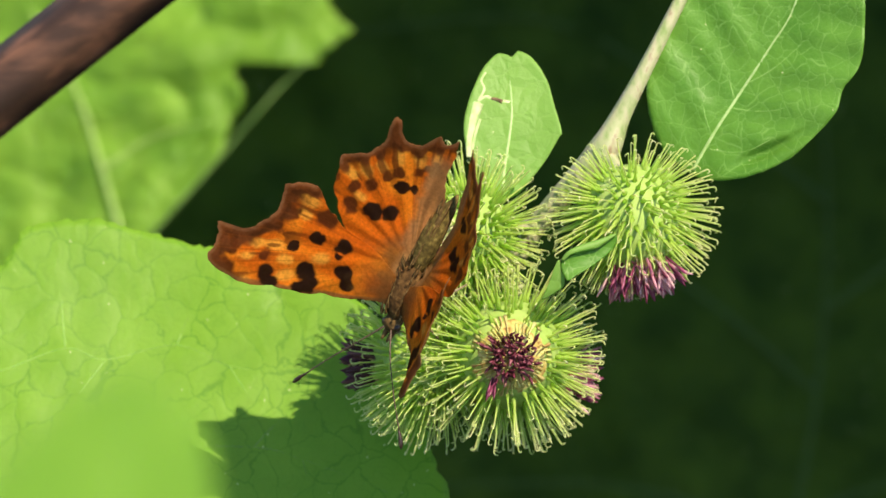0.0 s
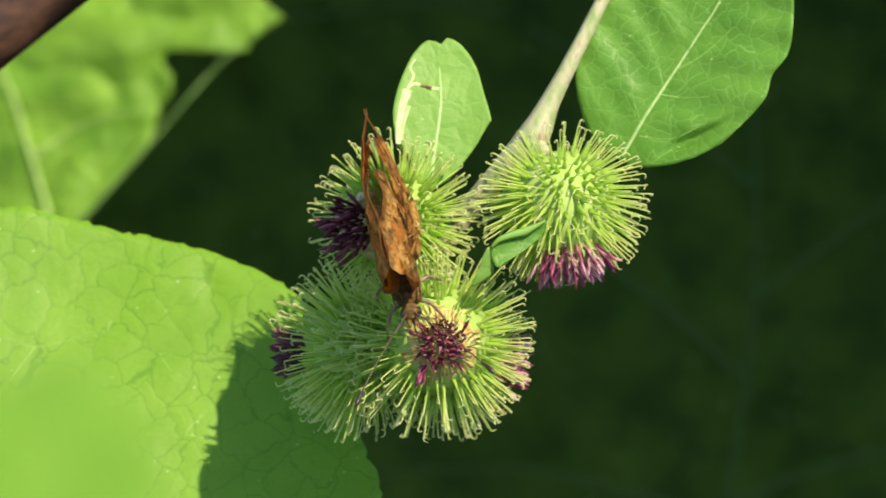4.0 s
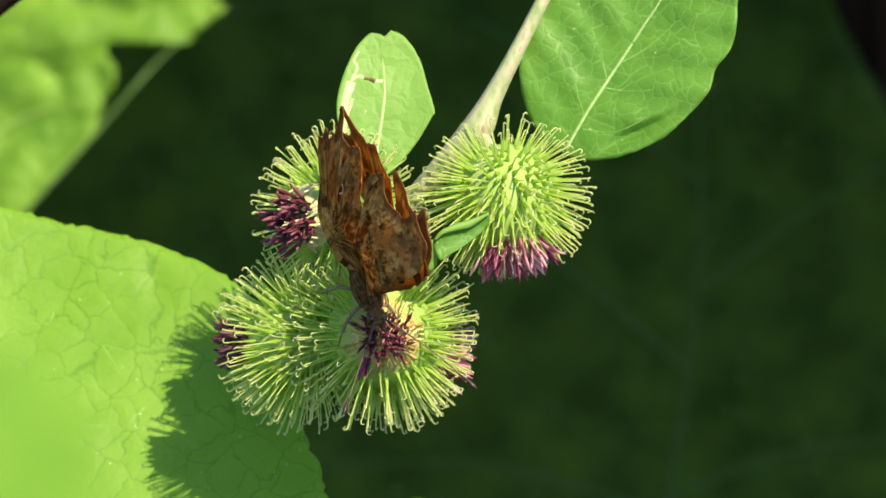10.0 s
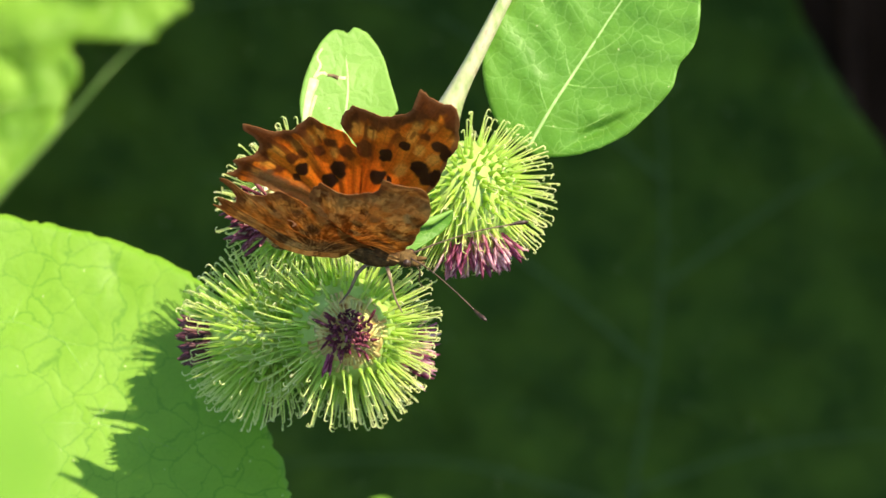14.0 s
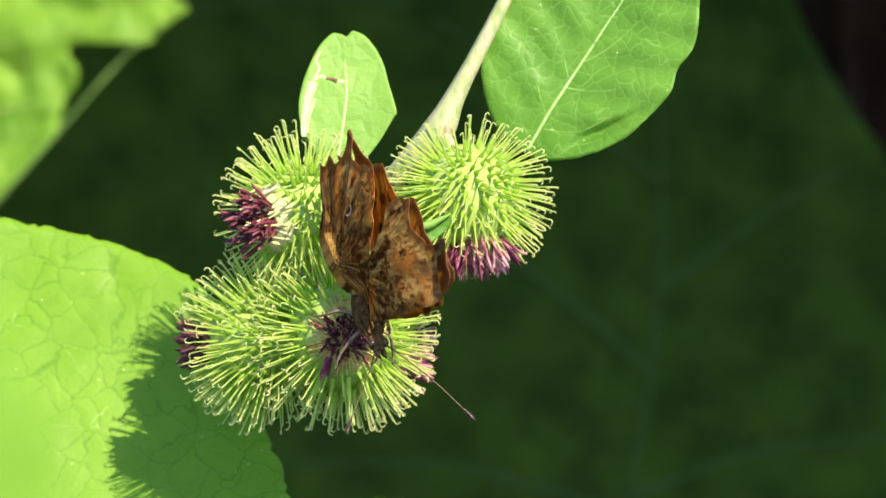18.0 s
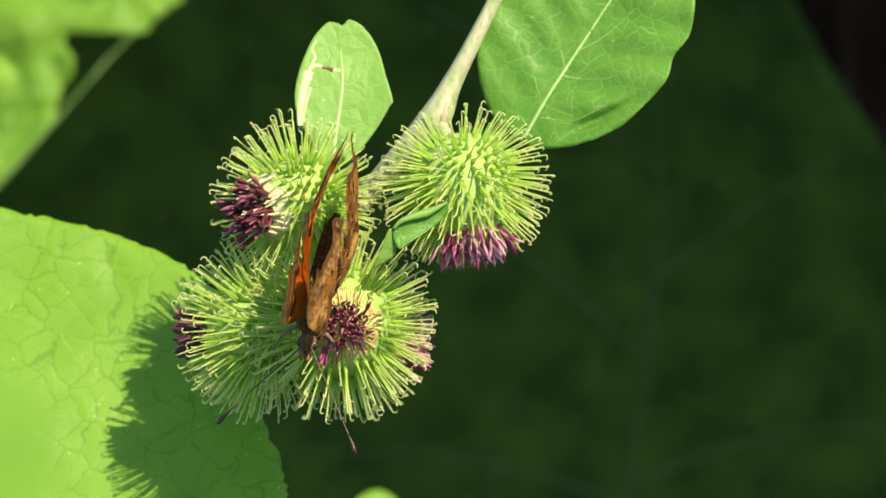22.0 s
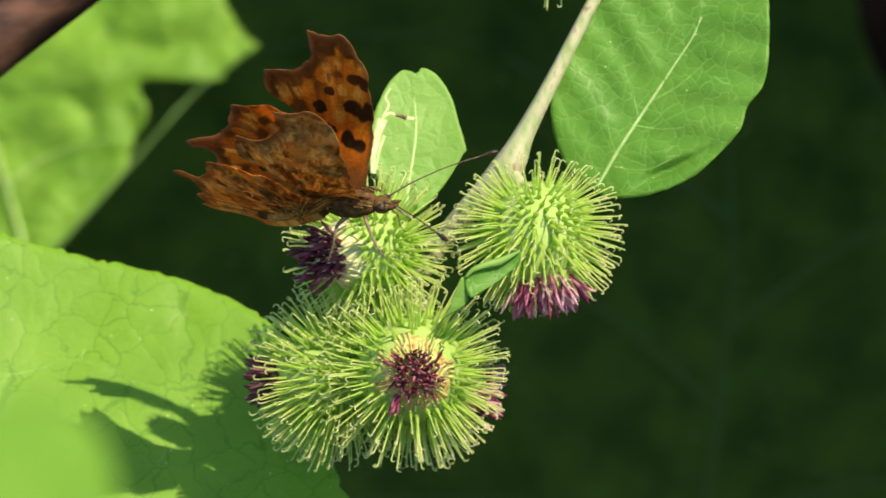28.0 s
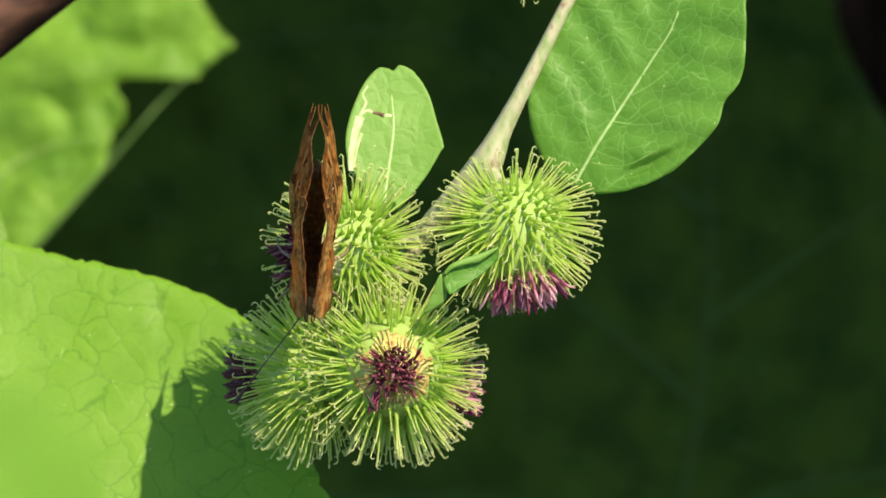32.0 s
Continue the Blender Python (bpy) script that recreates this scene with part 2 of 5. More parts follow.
M_HAIR = plant_material("body_fur", [(0.3, (0.04, 0.026, 0.01)), (0.55, (0.12, 0.075, 0.026)), (0.8, (0.26, 0.17, 0.07))], 1600, 0.8, 0, 0.8)
M_FUR = plant_material("abdomen_fur", [(0.3, (0.035, 0.026, 0.008)), (0.55, (0.1, 0.075, 0.02)), (0.8, (0.24, 0.19, 0.055))], 1600, 0.9, 0, 0.9)
M_BACK = plant_material("thorax_brown", [(0.3, (0.03, 0.016, 0.006)), (0.6, (0.11, 0.06, 0.02)), (0.8, (0.25, 0.15, 0.055))], 1300, 0.9, 0, 0.9)
for m in (M_HAIR, M_FUR, M_BACK):
    m.node_tree.nodes["Principled BSDF"].inputs["Specular IOR Level"].default_value = 0.1
M_LEG = plant_material("leg_horn", [(0.3, (0.1, 0.07, 0.04)), (0.7, (0.28, 0.21, 0.13))], 1500, 0.6)
M_EYE = plant_material("eye_dark", [(0.3, (0.02, 0.012, 0.008)), (0.7, (0.06, 0.035, 0.02))], 2500, 0.25)
M_FEELER = plant_material("feeler", [(0.3, (0.03, 0.018, 0.012)), (0.7, (0.13, 0.08, 0.05))], 2500, 0.5)
M_CLUB = plant_material("feeler_club", [(0.3, (0.01, 0.007, 0.006)), (0.7, (0.05, 0.025, 0.015))], 2500, 0.4)


def wing_material():
    m, n, l, p = shader("wing_scales")
    a = n.new("ShaderNodeVertexColor")
    a.layer_name = "scales"
    g = noise_node(n, l, 2600, 3)
    c = mixed(n, l, "MULTIPLY", 0.7, a.outputs[0], ramp(n, l, g.outputs[0], [(0.3, (0.55, 0.55, 0.55)), (0.65, (1.15, 1.15, 1.15))]).outputs[0])
    l.new(c, p.inputs["Base Color"])
    p.inputs["Roughness"].default_value = 0.8
    p.inputs["Specular IOR Level"].default_value = 0.05
    l.new(bumped(n, l, g.outputs[0], 0.35, 0.0001), p.inputs["Normal"])
    g2 = n.new("ShaderNodeGamma")
    g2.inputs[1].default_value = 0.52
    l.new(c, g2.inputs[0])
    through_lit(m, n, l, p, mixed(n, l, "MIX", 0.1, g2.outputs[0], (0.95, 0.4, 0.05)), 0.5)
    return m


M_WING = wing_material()


# ---------------------------------------------------------------- helpers
PLACE = {}


def thing(name, place, label, category, group="", kind=""):
    e = new(name)
    e.location = place
    e.empty_display_size = 0.01
    PLACE[e.name] = Vector(place)
    return tagged(e, label, category, group, kind)


def part(name, bm, material, parent, label="", place=None, smooth=True):
    """One mesh object from a bmesh in world coordinates, under a thing or a part."""
    place = PLACE[parent.name] if place is None and parent else Vector(place or (0, 0, 0))
    bmesh.ops.translate(bm, verts=bm.verts, vec=-place)
    me = bpy.data.meshes.new(name)
    bm.to_mesh(me)
    bm.free()
    if smooth:
        me.polygons.foreach_set("use_smooth", [True] * len(me.polygons))
    me.materials.append(material)
    ob = new(name, me)
    if parent:
        ob.parent = parent
        ob.location = place - PLACE[parent.name]
    else:
        ob.location = place
    PLACE[ob.name] = place
    if label:
        ob["label"] = label
    return ob


def piece(name, me, parent, m):
    ob = new(name, me)
    ob.parent = parent
    ob.matrix_basis = m
    return ob


def tube(bm, pts, radii, sides=8, flat=None):
    """A tapered round bar along points; flat = (normal, factor) squeezes it along a normal."""
    pts = [Vector(p) for p in pts]
    rings = []
    side = None
    for i, p in enumerate(pts):
        d = (pts[min(i + 1, len(pts) - 1)] - pts[max(i - 1, 0)]).normalized()
        if side is None:
            side = d.orthogonal().normalized()
        side = (side - d * side.dot(d)).normalized()
        up = d.cross(side)
        ring = []
        for k in range(sides):
            a = 2 * math.pi * k / sides
            off = (side * math.cos(a) + up * math.sin(a)) * radii[i]
            if flat:
                off -= flat[0] * off.dot(flat[0]) * (1 - flat[1])
            ring.append(bm.verts.new(p + off))
        rings.append(ring)
    for a, b in zip(rings, rings[1:]):
        for k in range(sides):
            bm.faces.new((a[k], a[(k + 1) % sides], b[(k + 1) % sides], b[k]))
    bm.faces.new(rings[0][::-1])
    bm.faces.new(rings[-1])
    return rings


def smooth_line(pts, steps=6, closed=False):
    """Points along a soft curve through pts (Catmull-Rom)."""
    n = len(pts)
    out = []
    for i in range(n if closed else n - 1):
        q = [pts[(i + k) % n] if closed else pts[min(max(i + k, 0), n - 1)] for k in (-1, 0, 1, 2)]
        for s in range(steps):
            t = s / steps
            out.append(tuple(0.5 * (2 * b + (c - a) * t + (2 * a - 5 * b + 4 * c - d) * t * t + (3 * b - a - 3 * c + d) * t ** 3)
                             for a, b, c, d in zip(*q)))
    if not closed:
        out.append(tuple(pts[-1]))
    return out


def blade(outline, centre, depth, thick=0.35, rings=26, steps=10, tooth=0.12, seed=0.0):
    """A leaf blade: rings from its middle out to a soft, finely toothed rim, with two faces."""
    rim = smooth_line(outline, steps, True)
    bm = bmesh.new()
    layer = bm.loops.layers.uv.new("UVMap")
    flat = {}
    sheets = []
    for side in (0.5, -0.5):
        rows = []
        for r in range(rings + 1):
            f = (r / rings) ** 0.8
            row = []
            for i, (u, v) in enumerate(rim):
                k = f
                if r == rings:
                    k = f + tooth * 0.05 * (noise.noise(Vector((i * 0.9, seed, 0.3))) + 0.6 * noise.noise(Vector((i * 0.23, seed, 7))))
                x, y = centre[0] + (u - centre[0]) * k, centre[1] + (v - centre[1]) * k
                if r == 0 and i:
                    row.append(row[0])
                    continue
                vert = bm.verts.new(at(x, y, depth(x, y) + side * thick * (1 if r < rings else 0.4)))
                flat[vert] = (x, y)
                row.append(vert)
            rows.append(row)
        sheets.append(rows)
    n = len(rim)

    def face(vs):
        vs = list(dict.fromkeys(vs))
        f = bm.faces.new(vs)
        for loop in f.loops:
            loop[layer].uv = flat[loop.vert]

    for s, rows in enumerate(sheets):
        for a, b in zip(rows, rows[1:]):
            for i in range(n):
                j = (i + 1) % n
                q = [a[i], b[i], b[j], a[j]]
                face(q[::-1] if s else q)
    for i in range(n):
        j = (i + 1) % n
        face([sheets[0][-1][i], sheets[1][-1][i], sheets[1][-1][j], sheets[0][-1][j]])
    bmesh.ops.recalc_face_normals(bm, faces=bm.faces)
    return bm


def veins(parent, depth, lines, material, proud=0.12, name="vein", flat=0.6):
    for r0, r1, pts in lines:
        line = smooth_line(pts, 8)
        bm = bmesh.new()
        ps = [at(u, v, depth(u, v) + proud) for u, v in line]
        tube(bm, ps, [(r0 + (r1 - r0) * i / (len(ps) - 1)) * 0.001 for i in range(len(ps))], 6, (AX_W, flat))
        part(name, bm, material, parent)


def swell(x, y, size, seed):
    return noise.noise(Vector((x / size, y / size, seed)))


def to_ground(p, lean=(0.0, 0.0)):
    """A run of points from p down to the ground, leaning aside on the way."""
    return [p.lerp(Vector((p.x + lean[0], p.y + lean[1], -0.02)), t) for t in (0.15, 0.4, 0.7, 1.0)]

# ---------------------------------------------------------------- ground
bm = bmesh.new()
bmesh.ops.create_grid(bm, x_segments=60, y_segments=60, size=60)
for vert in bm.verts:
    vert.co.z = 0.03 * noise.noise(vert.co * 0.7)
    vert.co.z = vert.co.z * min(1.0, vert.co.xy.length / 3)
tagged(part("ground", bm, M_SOIL_SHADE, None), "bare soil, its colour darkened for the shade below the plants", "ground", kind="structure")


# ---------------------------------------------------------------- leaves
def leaf(label, outline, centre, depth, material, lines, vein_mat, foot, name="burdock_leaf", thick=0.35, steps=10, rings=26, tooth=0.12,
         stalk_r=2.2, lean=(0, 0), proud=0.12, via=(), group="burdock leaves"):
    """A leaf with its veins and a leaf stalk that runs down to the ground."""
    p0 = at(foot[0], foot[1], depth(*foot))
    e = thing(name, (p0.x + lean[0], p0.y + lean[1], 0), label, "leaf", group)
    part("blade", blade(outline, centre, depth, thick, rings, steps, tooth, centre[0]), material, e)
    veins(e, depth, lines, vein_mat, proud)
    pts = [p0 + way(0, 0, 0)] + [at(*q) for q in via]
    pts += to_ground(pts[-1], lean)
    line = [Vector(q) for q in smooth_line([tuple(q) for q in pts], 5)]
    bm = bmesh.new()
    tube(bm, line, [(stalk_r * (0.7 + 0.9 * i / len(line))) * 0.001 for i in range(len(line))], 8)
    part("leaf_stalk", bm, M_PETIOLE, e)
    return e


def big_depth(u, v):
    fold = max(0.0, 1 - abs((u + 19.5) + 0.42 * (v + 8.5)) / 1.6) * max(0.0, 1 - abs(v + 6.5) / 5)
    return -29 - 0.9 * fold - 0.4 * (v + 12) + 0.9 * swell(u, v, 18, 1) + 0.22 * swell(u, v, 5, 2) + 0.0016 * (u + 40) ** 2


leaf("broad bright green burdock leaf netted with veins in full sun",
     [(-56, -2.1), (-54, 0.8), (-52.1, 2.9), (-45.3, 3.8), (-38.9, 2.6), (-31.4, 0.6), (-25.3, -0.6), (-18.1, -2.8), (-11.4, -6), (-6, -11.4),
      (-2.8, -20), (-1, -26.5), (1.4, -33.9), (0, -39), (-5, -50), (-18, -62), (-40, -70), (-70, -66), (-92, -48), (-98, -25), (-86, -8), (-70, -1), (-61, -4)],
     (-45, -30), big_depth, M_BIG,
     [(0.17, 0.1, [(-70, -20), (-56, -15.5), (-47.7, -12.6), (-42.6, -14), (-33.7, -12.2), (-27, -14.8), (-20, -15.5), (-12, -14)]),
      # no vein: a line drawn in for the fold's darker crease
      (0.13, 0.06, [(-26.2, -0.9), (-27.4, -3), (-29, -5.6)]),
      (0.16, 0.07, [(-42.6, -14), (-47, -20), (-50, -27)]),
      (0.16, 0.07, [(-47.7, -12.6), (-48, -5), (-45, 2)]),
      (0.15, 0.06, [(-33.7, -12.2), (-31, -7), (-25, -2)]),
      (0.15, 0.06, [(-27, -14.8), (-24, -20), (-23.9, -25)]),
      (0.17, 0.1, [(-75, -33), (-62, -30), (-50, -28), (-37.4, -25.4), (-23.9, -25.1), (-17.7, -26.7), (-9.4, -29.8), (-2, -33)]),
      (0.15, 0.06, [(-23.9, -25.1), (-20.8, -22), (-14, -18), (-7, -16)]),
      (0.15, 0.06, [(-17.7, -26.7), (-16, -32), (-12, -40)])],
     M_VEIN_DIM, (-88, -38), lean=(-0.25, 0.1), proud=0.1, tooth=0.28, via=((-120, -60, -40),))


def far_depth(u, v):
    return -310 + 0.5 * (u + 40) - 0.3 * v + 4 * swell(u, v, 16, 4) + 3.4 * abs(swell(u, v, 7, 5))


leaf("sunlit green burdock leaf with a ragged tip and pale midrib",
     [(-13.1, 29), (-11.6, 27.6), (-14.2, 25.6), (-16.2, 23.3), (-17.8, 24.7), (-20, 23.5), (-21.6, 25.9), (-24, 25.5), (-26.3, 22.6), (-25.3, 19.4), (-26.9, 15.4), (-28.4, 11.6),
      (-31.7, 7.6), (-37, 1.9), (-42, -3.5), (-52, -9), (-72, -8), (-88, 8), (-90, 38), (-72, 60), (-45, 58), (-26, 44), (-17, 36), (-15, 32)],
     (-48, 24), far_depth, M_FAR,
     [(0.5, 0.3, [(-40.5, 1.5), (-43, 10), (-46.3, 20), (-52, 30)]),
      (0.3, 0.1, [(-43, 10), (-37, 14), (-30, 16)])],
     M_VEIN, (-46, -8), lean=(-0.1, 0.15), proud=0.9, thick=0.5, tooth=0.5)
veins(bpy.data.objects["burdock_leaf.001"], far_depth, [(0.12, 0.42, [(-12.5, 27.5), (-19.6, 21.4), (-27.4, 12.6), (-37.5, 1.2), (-46, -8)])], M_VEIN_FAR, 0.6, "midrib")


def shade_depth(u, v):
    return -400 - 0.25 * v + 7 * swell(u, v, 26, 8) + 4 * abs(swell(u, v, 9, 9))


leaf("large burdock leaf in deep shade, its green darkened to match the shade",
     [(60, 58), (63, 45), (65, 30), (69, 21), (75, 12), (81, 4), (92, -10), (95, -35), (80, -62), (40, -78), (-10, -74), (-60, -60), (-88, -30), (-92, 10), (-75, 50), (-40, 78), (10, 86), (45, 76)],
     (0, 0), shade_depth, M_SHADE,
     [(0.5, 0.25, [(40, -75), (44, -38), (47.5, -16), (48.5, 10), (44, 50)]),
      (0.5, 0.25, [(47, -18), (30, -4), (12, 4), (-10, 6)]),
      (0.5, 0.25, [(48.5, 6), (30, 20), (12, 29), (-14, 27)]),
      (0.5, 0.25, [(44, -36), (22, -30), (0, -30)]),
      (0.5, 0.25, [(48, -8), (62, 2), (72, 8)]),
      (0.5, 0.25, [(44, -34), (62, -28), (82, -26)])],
     M_VEIN_SHADE, (40, -75), lean=(0.05, 0.25), proud=0.8, thick=0.6, stalk_r=3)


def near_depth(u, v):
    return 430 - 0.7 * (v + 20) + 0.3 * swell(u, v, 9, 3)


leaf("bright green leaf tip close before the lens",
     [(-39, -16.5), (-34, -18.5), (-30.6, -22.5), (-29.2, -28), (-29, -36), (-32, -52), (-42, -60), (-56, -56), (-61, -44), (-57, -30), (-49, -21)],
     (-44, -38), near_depth, M_NEAR, [(0.3, 0.1, [(-44, -58), (-42, -36), (-39, -18)])], M_VEIN_DIM, (-44, -58), lean=(-0.1, -0.1), via=((-60, -95, 190),))


def low_depth(u, v):
    return 170 - 0.5 * (v + 40)


leaf("small pale green leaf tip below the burs",
     [(12.8, -34.4), (15.6, -36), (18, -40), (18.5, -47), (15, -56), (10, -57), (7, -50), (7.4, -42), (9.6, -36.4)],
     (12.5, -45), low_depth, M_NEAR, [(0.4, 0.15, [(12.5, -56), (12.6, -46), (12.8, -35.5)])], M_VEIN, (12.5, -56), steps=8)

# leaf-shaped dark sheet, added to hide lit ground where only shade belongs
leaf("dark brown leaf shape added behind, standing in for the shade there", [(56, 60), (57, 30), (62, 0), (74, -30), (100, -42), (128, -25), (138, 20), (130, 70), (105, 95), (74, 88)],
     (96, 25), lambda u, v: -560 + 6 * swell(u, v, 20, 6), M_BROWN_SHADE, [(0.8, 0.3, [(98, -40), (98, 20), (92, 85)])], M_BROWN_SHADE, (98, -40), name="shade_backing",
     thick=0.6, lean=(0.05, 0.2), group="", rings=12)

# unseen leaves added above and behind, to cast shade on the dark leaf
for cu, cv, cw, size, tall, lab in ((142, 200, -190, 122, 0.6, "unseen broad burdock leaf added overhead to cast shade"), (240, 215, -190, 110, 0.85, "unseen burdock leaf added above right to cast shade"),
                              (165, 108, -240, 80, 0.85, "unseen burdock leaf added beside to cast shade"),
                              (90, 112, -240, 58, 0.85, "unseen small burdock leaf added to cast shade")):
    def over_depth(u, v, cv=cv, cw=cw):
        return cw - 0.75 * (v - cv) + 3 * swell(u, v, 30, cw)

    ring = []
    for i in range(16):
        a = 2 * math.pi * i / 16
        r = size * (0.92 + 0.12 * math.cos(2 * a) + 0.07 * noise.noise(Vector((i * 1.3, cu, 0))))
        ring.append((cu + r * math.cos(a), cv + tall * r * math.sin(a)))
    leaf(lab, ring, (cu, cv), over_depth, M_SIDE, [(1.2, 0.5, [(cu + 60, cv - 20), (cu, cv), (cu - 60, cv + 20)])], M_VEIN,
         (cu + 60, cv - 20), thick=0.5, steps=5, rings=10, lean=(0.25, 0.35), stalk_r=3, via=((cu + 110, cv - 60, cw - 60),))


# ---------------------------------------------------------------- brown stalks
def stalk(label, pts, r, seed, mat):
    pts = [Vector(p) for p in smooth_line([tuple(at(*p)) for p in pts], 10)]
    foot = pts[0].copy()
    e = thing("dry_stalk", foot, label, "stalk", "dry stalks")
    bm = bmesh.new()
    rings = tube(bm, pts, [r * 0.001 * (1 + 0.06 * noise.noise(Vector((i * 0.4, seed, 0)))) for i in range(len(pts))], 14)
    for ring in rings:
        mid = sum((q.co for q in ring), Vector()) / len(ring)
        for k, q in enumerate(ring):
            q.co = mid + (q.co - mid) * (1 + (0.05 if k % 2 else -0.04))
    part("stalk", bm, mat, e)
    for k in (0.45, 0.8):
        i = int(k * (len(pts) - 1))
        bm = bmesh.new()
        d = (pts[i + 1] - pts[i]).normalized()
        tube(bm, [pts[i] + d * s for s in (-0.004, 0, 0.004)], [r * 0.00102, r * 0.00125, r * 0.00102], 12)
        part("node", bm, mat, e)
    return e


def ground_point(u, v, w, du, dv, dw):
    """Follow a direction of the plan down to the ground."""
    k = 0
    while at(u + du * k, v + dv * k, w + dw * k).z > -0.01 and k < 4000:
        k += 2
    return (u + du * k, v + dv * k, w + dw * k)


foot = ground_point(-56, 19.7, -60, -0.78, -0.62, -0.25)
stalk("thick dark brown dry stalk leaning across", [foot, tuple((a + b) / 2 for a, b in zip(foot, (-56, 19.7, -60))), (-56, 19.7, -60), (-41, 31.6, -56), (60, 112, -30)], 4.9, 3, M_STALK)
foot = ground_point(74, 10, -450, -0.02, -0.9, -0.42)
stalk("thin dry stalk with its shade darkened into the brown", [foot, (73, -60, -450), (71, 25, -450), (69, 90, -450)], 3.4, 9, M_BROWN_SHADE)

# ---------------------------------------------------------------- burdock branch with burs
branch = thing("burdock_branch", at(150, -20, -60) * Vector((1, 1, 0)),
               "burdock branch with green hooked burs, purple florets and two leaves", "plant")
B = at(150, -20, -60)
main = [Vector((B.x, B.y, -0.02)), Vector((B.x, B.y, 0.4)), Vector((B.x - 0.005, B.y, 0.8)), at(148, 60, -50), at(140, 150, -40)]
main = [Vector(q) for q in smooth_line([tuple(q) for q in main], 8)]
bm = bmesh.new()
tube(bm, main, [0.006 - 0.003 * i / len(main) for i in range(len(main))], 12)
part("main_stem", bm, M_STEM, branch)
stem = [(8.3, -3, -8), (11.9, 2.9, -7), (16.9, 8.6, -5), (20.3, 12.3, -4), (22.4, 16.6, -4), (25.3, 22.2, -4), (30, 31.4, -5), (34.5, 40, -6), (46, 62, -10), (80, 90, -22), (144, 92, -46)]
rad = [1.1, 1.3, 1.6, 2.0, 1.3, 0.98, 0.82, 0.9, 1.2, 1.6, 2.2]
line = smooth_line([(*a, r) for a, r in zip(stem, rad)], 8)
bm = bmesh.new()
rings = tube(bm, [at(*q[:3]) for q in line], [q[3] * 0.001 for q in line], 14)
for ring in rings:
    mid = sum((q.co for q in ring), Vector()) / len(ring)
    for k, q in enumerate(ring):
        q.co = mid + (q.co - mid) * (1 + (0.07 if k % 2 else -0.05))
part("side_stem", bm, M_STEM, branch, "pale ribbed stem streaked with brown")


def side_depth(u, v):
    across = (u - 31.7) * 0.84 - (v - 10.8) * 0.54
    fold = math.exp(-(((v - 10.3) - 0.46 * (u - 36.5)) / 0.7) ** 2) * max(0.0, 1 - ((u - 41.5) / 6) ** 2)
    quilt = math.cos(((u - 31.7) * 0.54 + (v - 10.8) * 0.84) * 1.25 - 0.55 * abs(across))
    return -5 + 0.30 * (u - 31) - 0.10 * (v - 10) + 0.16 * abs(across) - 1.3 * fold + 0.16 * quilt * min(1.0, abs(across) / 3) + 0.7 * swell(u, v, 9, 11) + 0.1 * swell(u, v, 2.5, 12)


def up_depth(u, v):
    return -3 - 0.25 * (v - 8) + 0.02 * (u - 8.5) ** 2 + 0.35 * swell(u, v, 6, 14)


side_leaf = part("leaf", blade([(31.5, 9.4), (29.6, 10.7), (27.6, 12.8), (25.9, 17.6), (25.9, 22.2), (27.7, 26.9), (30.4, 31.1), (33.3, 35), (39, 40), (46.1, 43.6),
                                (51, 41.5), (53, 35.8), (53.3, 28.6), (52.7, 23.3), (50.6, 20.3), (49.7, 17.4), (46.9, 14.2), (43.3, 11.1), (38.3, 9.1), (33.6, 8.6)],
                               (39.5, 24), side_depth, 0.3, 26, 10, 0.1, 5), M_SIDE, branch, "broad mid-green leaf with pale veins", at(31.6, 9.6, -5))
veins(side_leaf, side_depth, [(0.3, 0.14, [(31.6, 9.9), (34.4, 14.8), (37.6, 19.7), (41.2, 25.2), (44.4, 30.6), (46.6, 40)])], M_VEIN_WHITE, 0.06)
veins(side_leaf, side_depth, [
                              (0.11, 0.05, [(38.6, 21), (41.5, 22.6), (44.6, 25.2), (47.6, 28.5), (50, 33)]),
                              (0.11, 0.05, [(36.4, 17.8), (39.8, 17.4), (43.6, 18), (49, 21)]),
                              (0.11, 0.05, [(33.6, 12.6), (37.4, 12.2), (40.6, 13.4), (45, 16.2)]),
                              (0.11, 0.05, [(36.8, 19), (36.2, 22), (36.9, 25.6), (38, 30), (37, 35)]),
                              (0.11, 0.05, [(34, 14.2), (32.9, 18), (33, 23.6), (31, 28)]),
                              (0.11, 0.05, [(32.2, 11.2), (30.6, 14), (29.9, 18.6), (28, 22)]),
                              (0.07, 0.03, [(40.6, 13.4), (42.4, 15.6), (45.4, 17)]), (0.07, 0.03, [(39.8, 17.4), (42, 19.8), (46, 21.4), (49.6, 24)]),
                              (0.07, 0.03, [(37.4, 12.2), (39, 15), (41.4, 16.6)]), (0.07, 0.03, [(44.6, 25.2), (48, 25), (51, 26.6)]), (0.07, 0.03, [(43.6, 18), (46, 17), (48.4, 18)]),
                              (0.07, 0.03, [(36, 11.9), (38, 10.6), (41, 11.4)]), (0.1, 0.05, [(42.5, 27.4), (42, 32), (41, 38)])], M_VEIN_SOFT, 0.1)
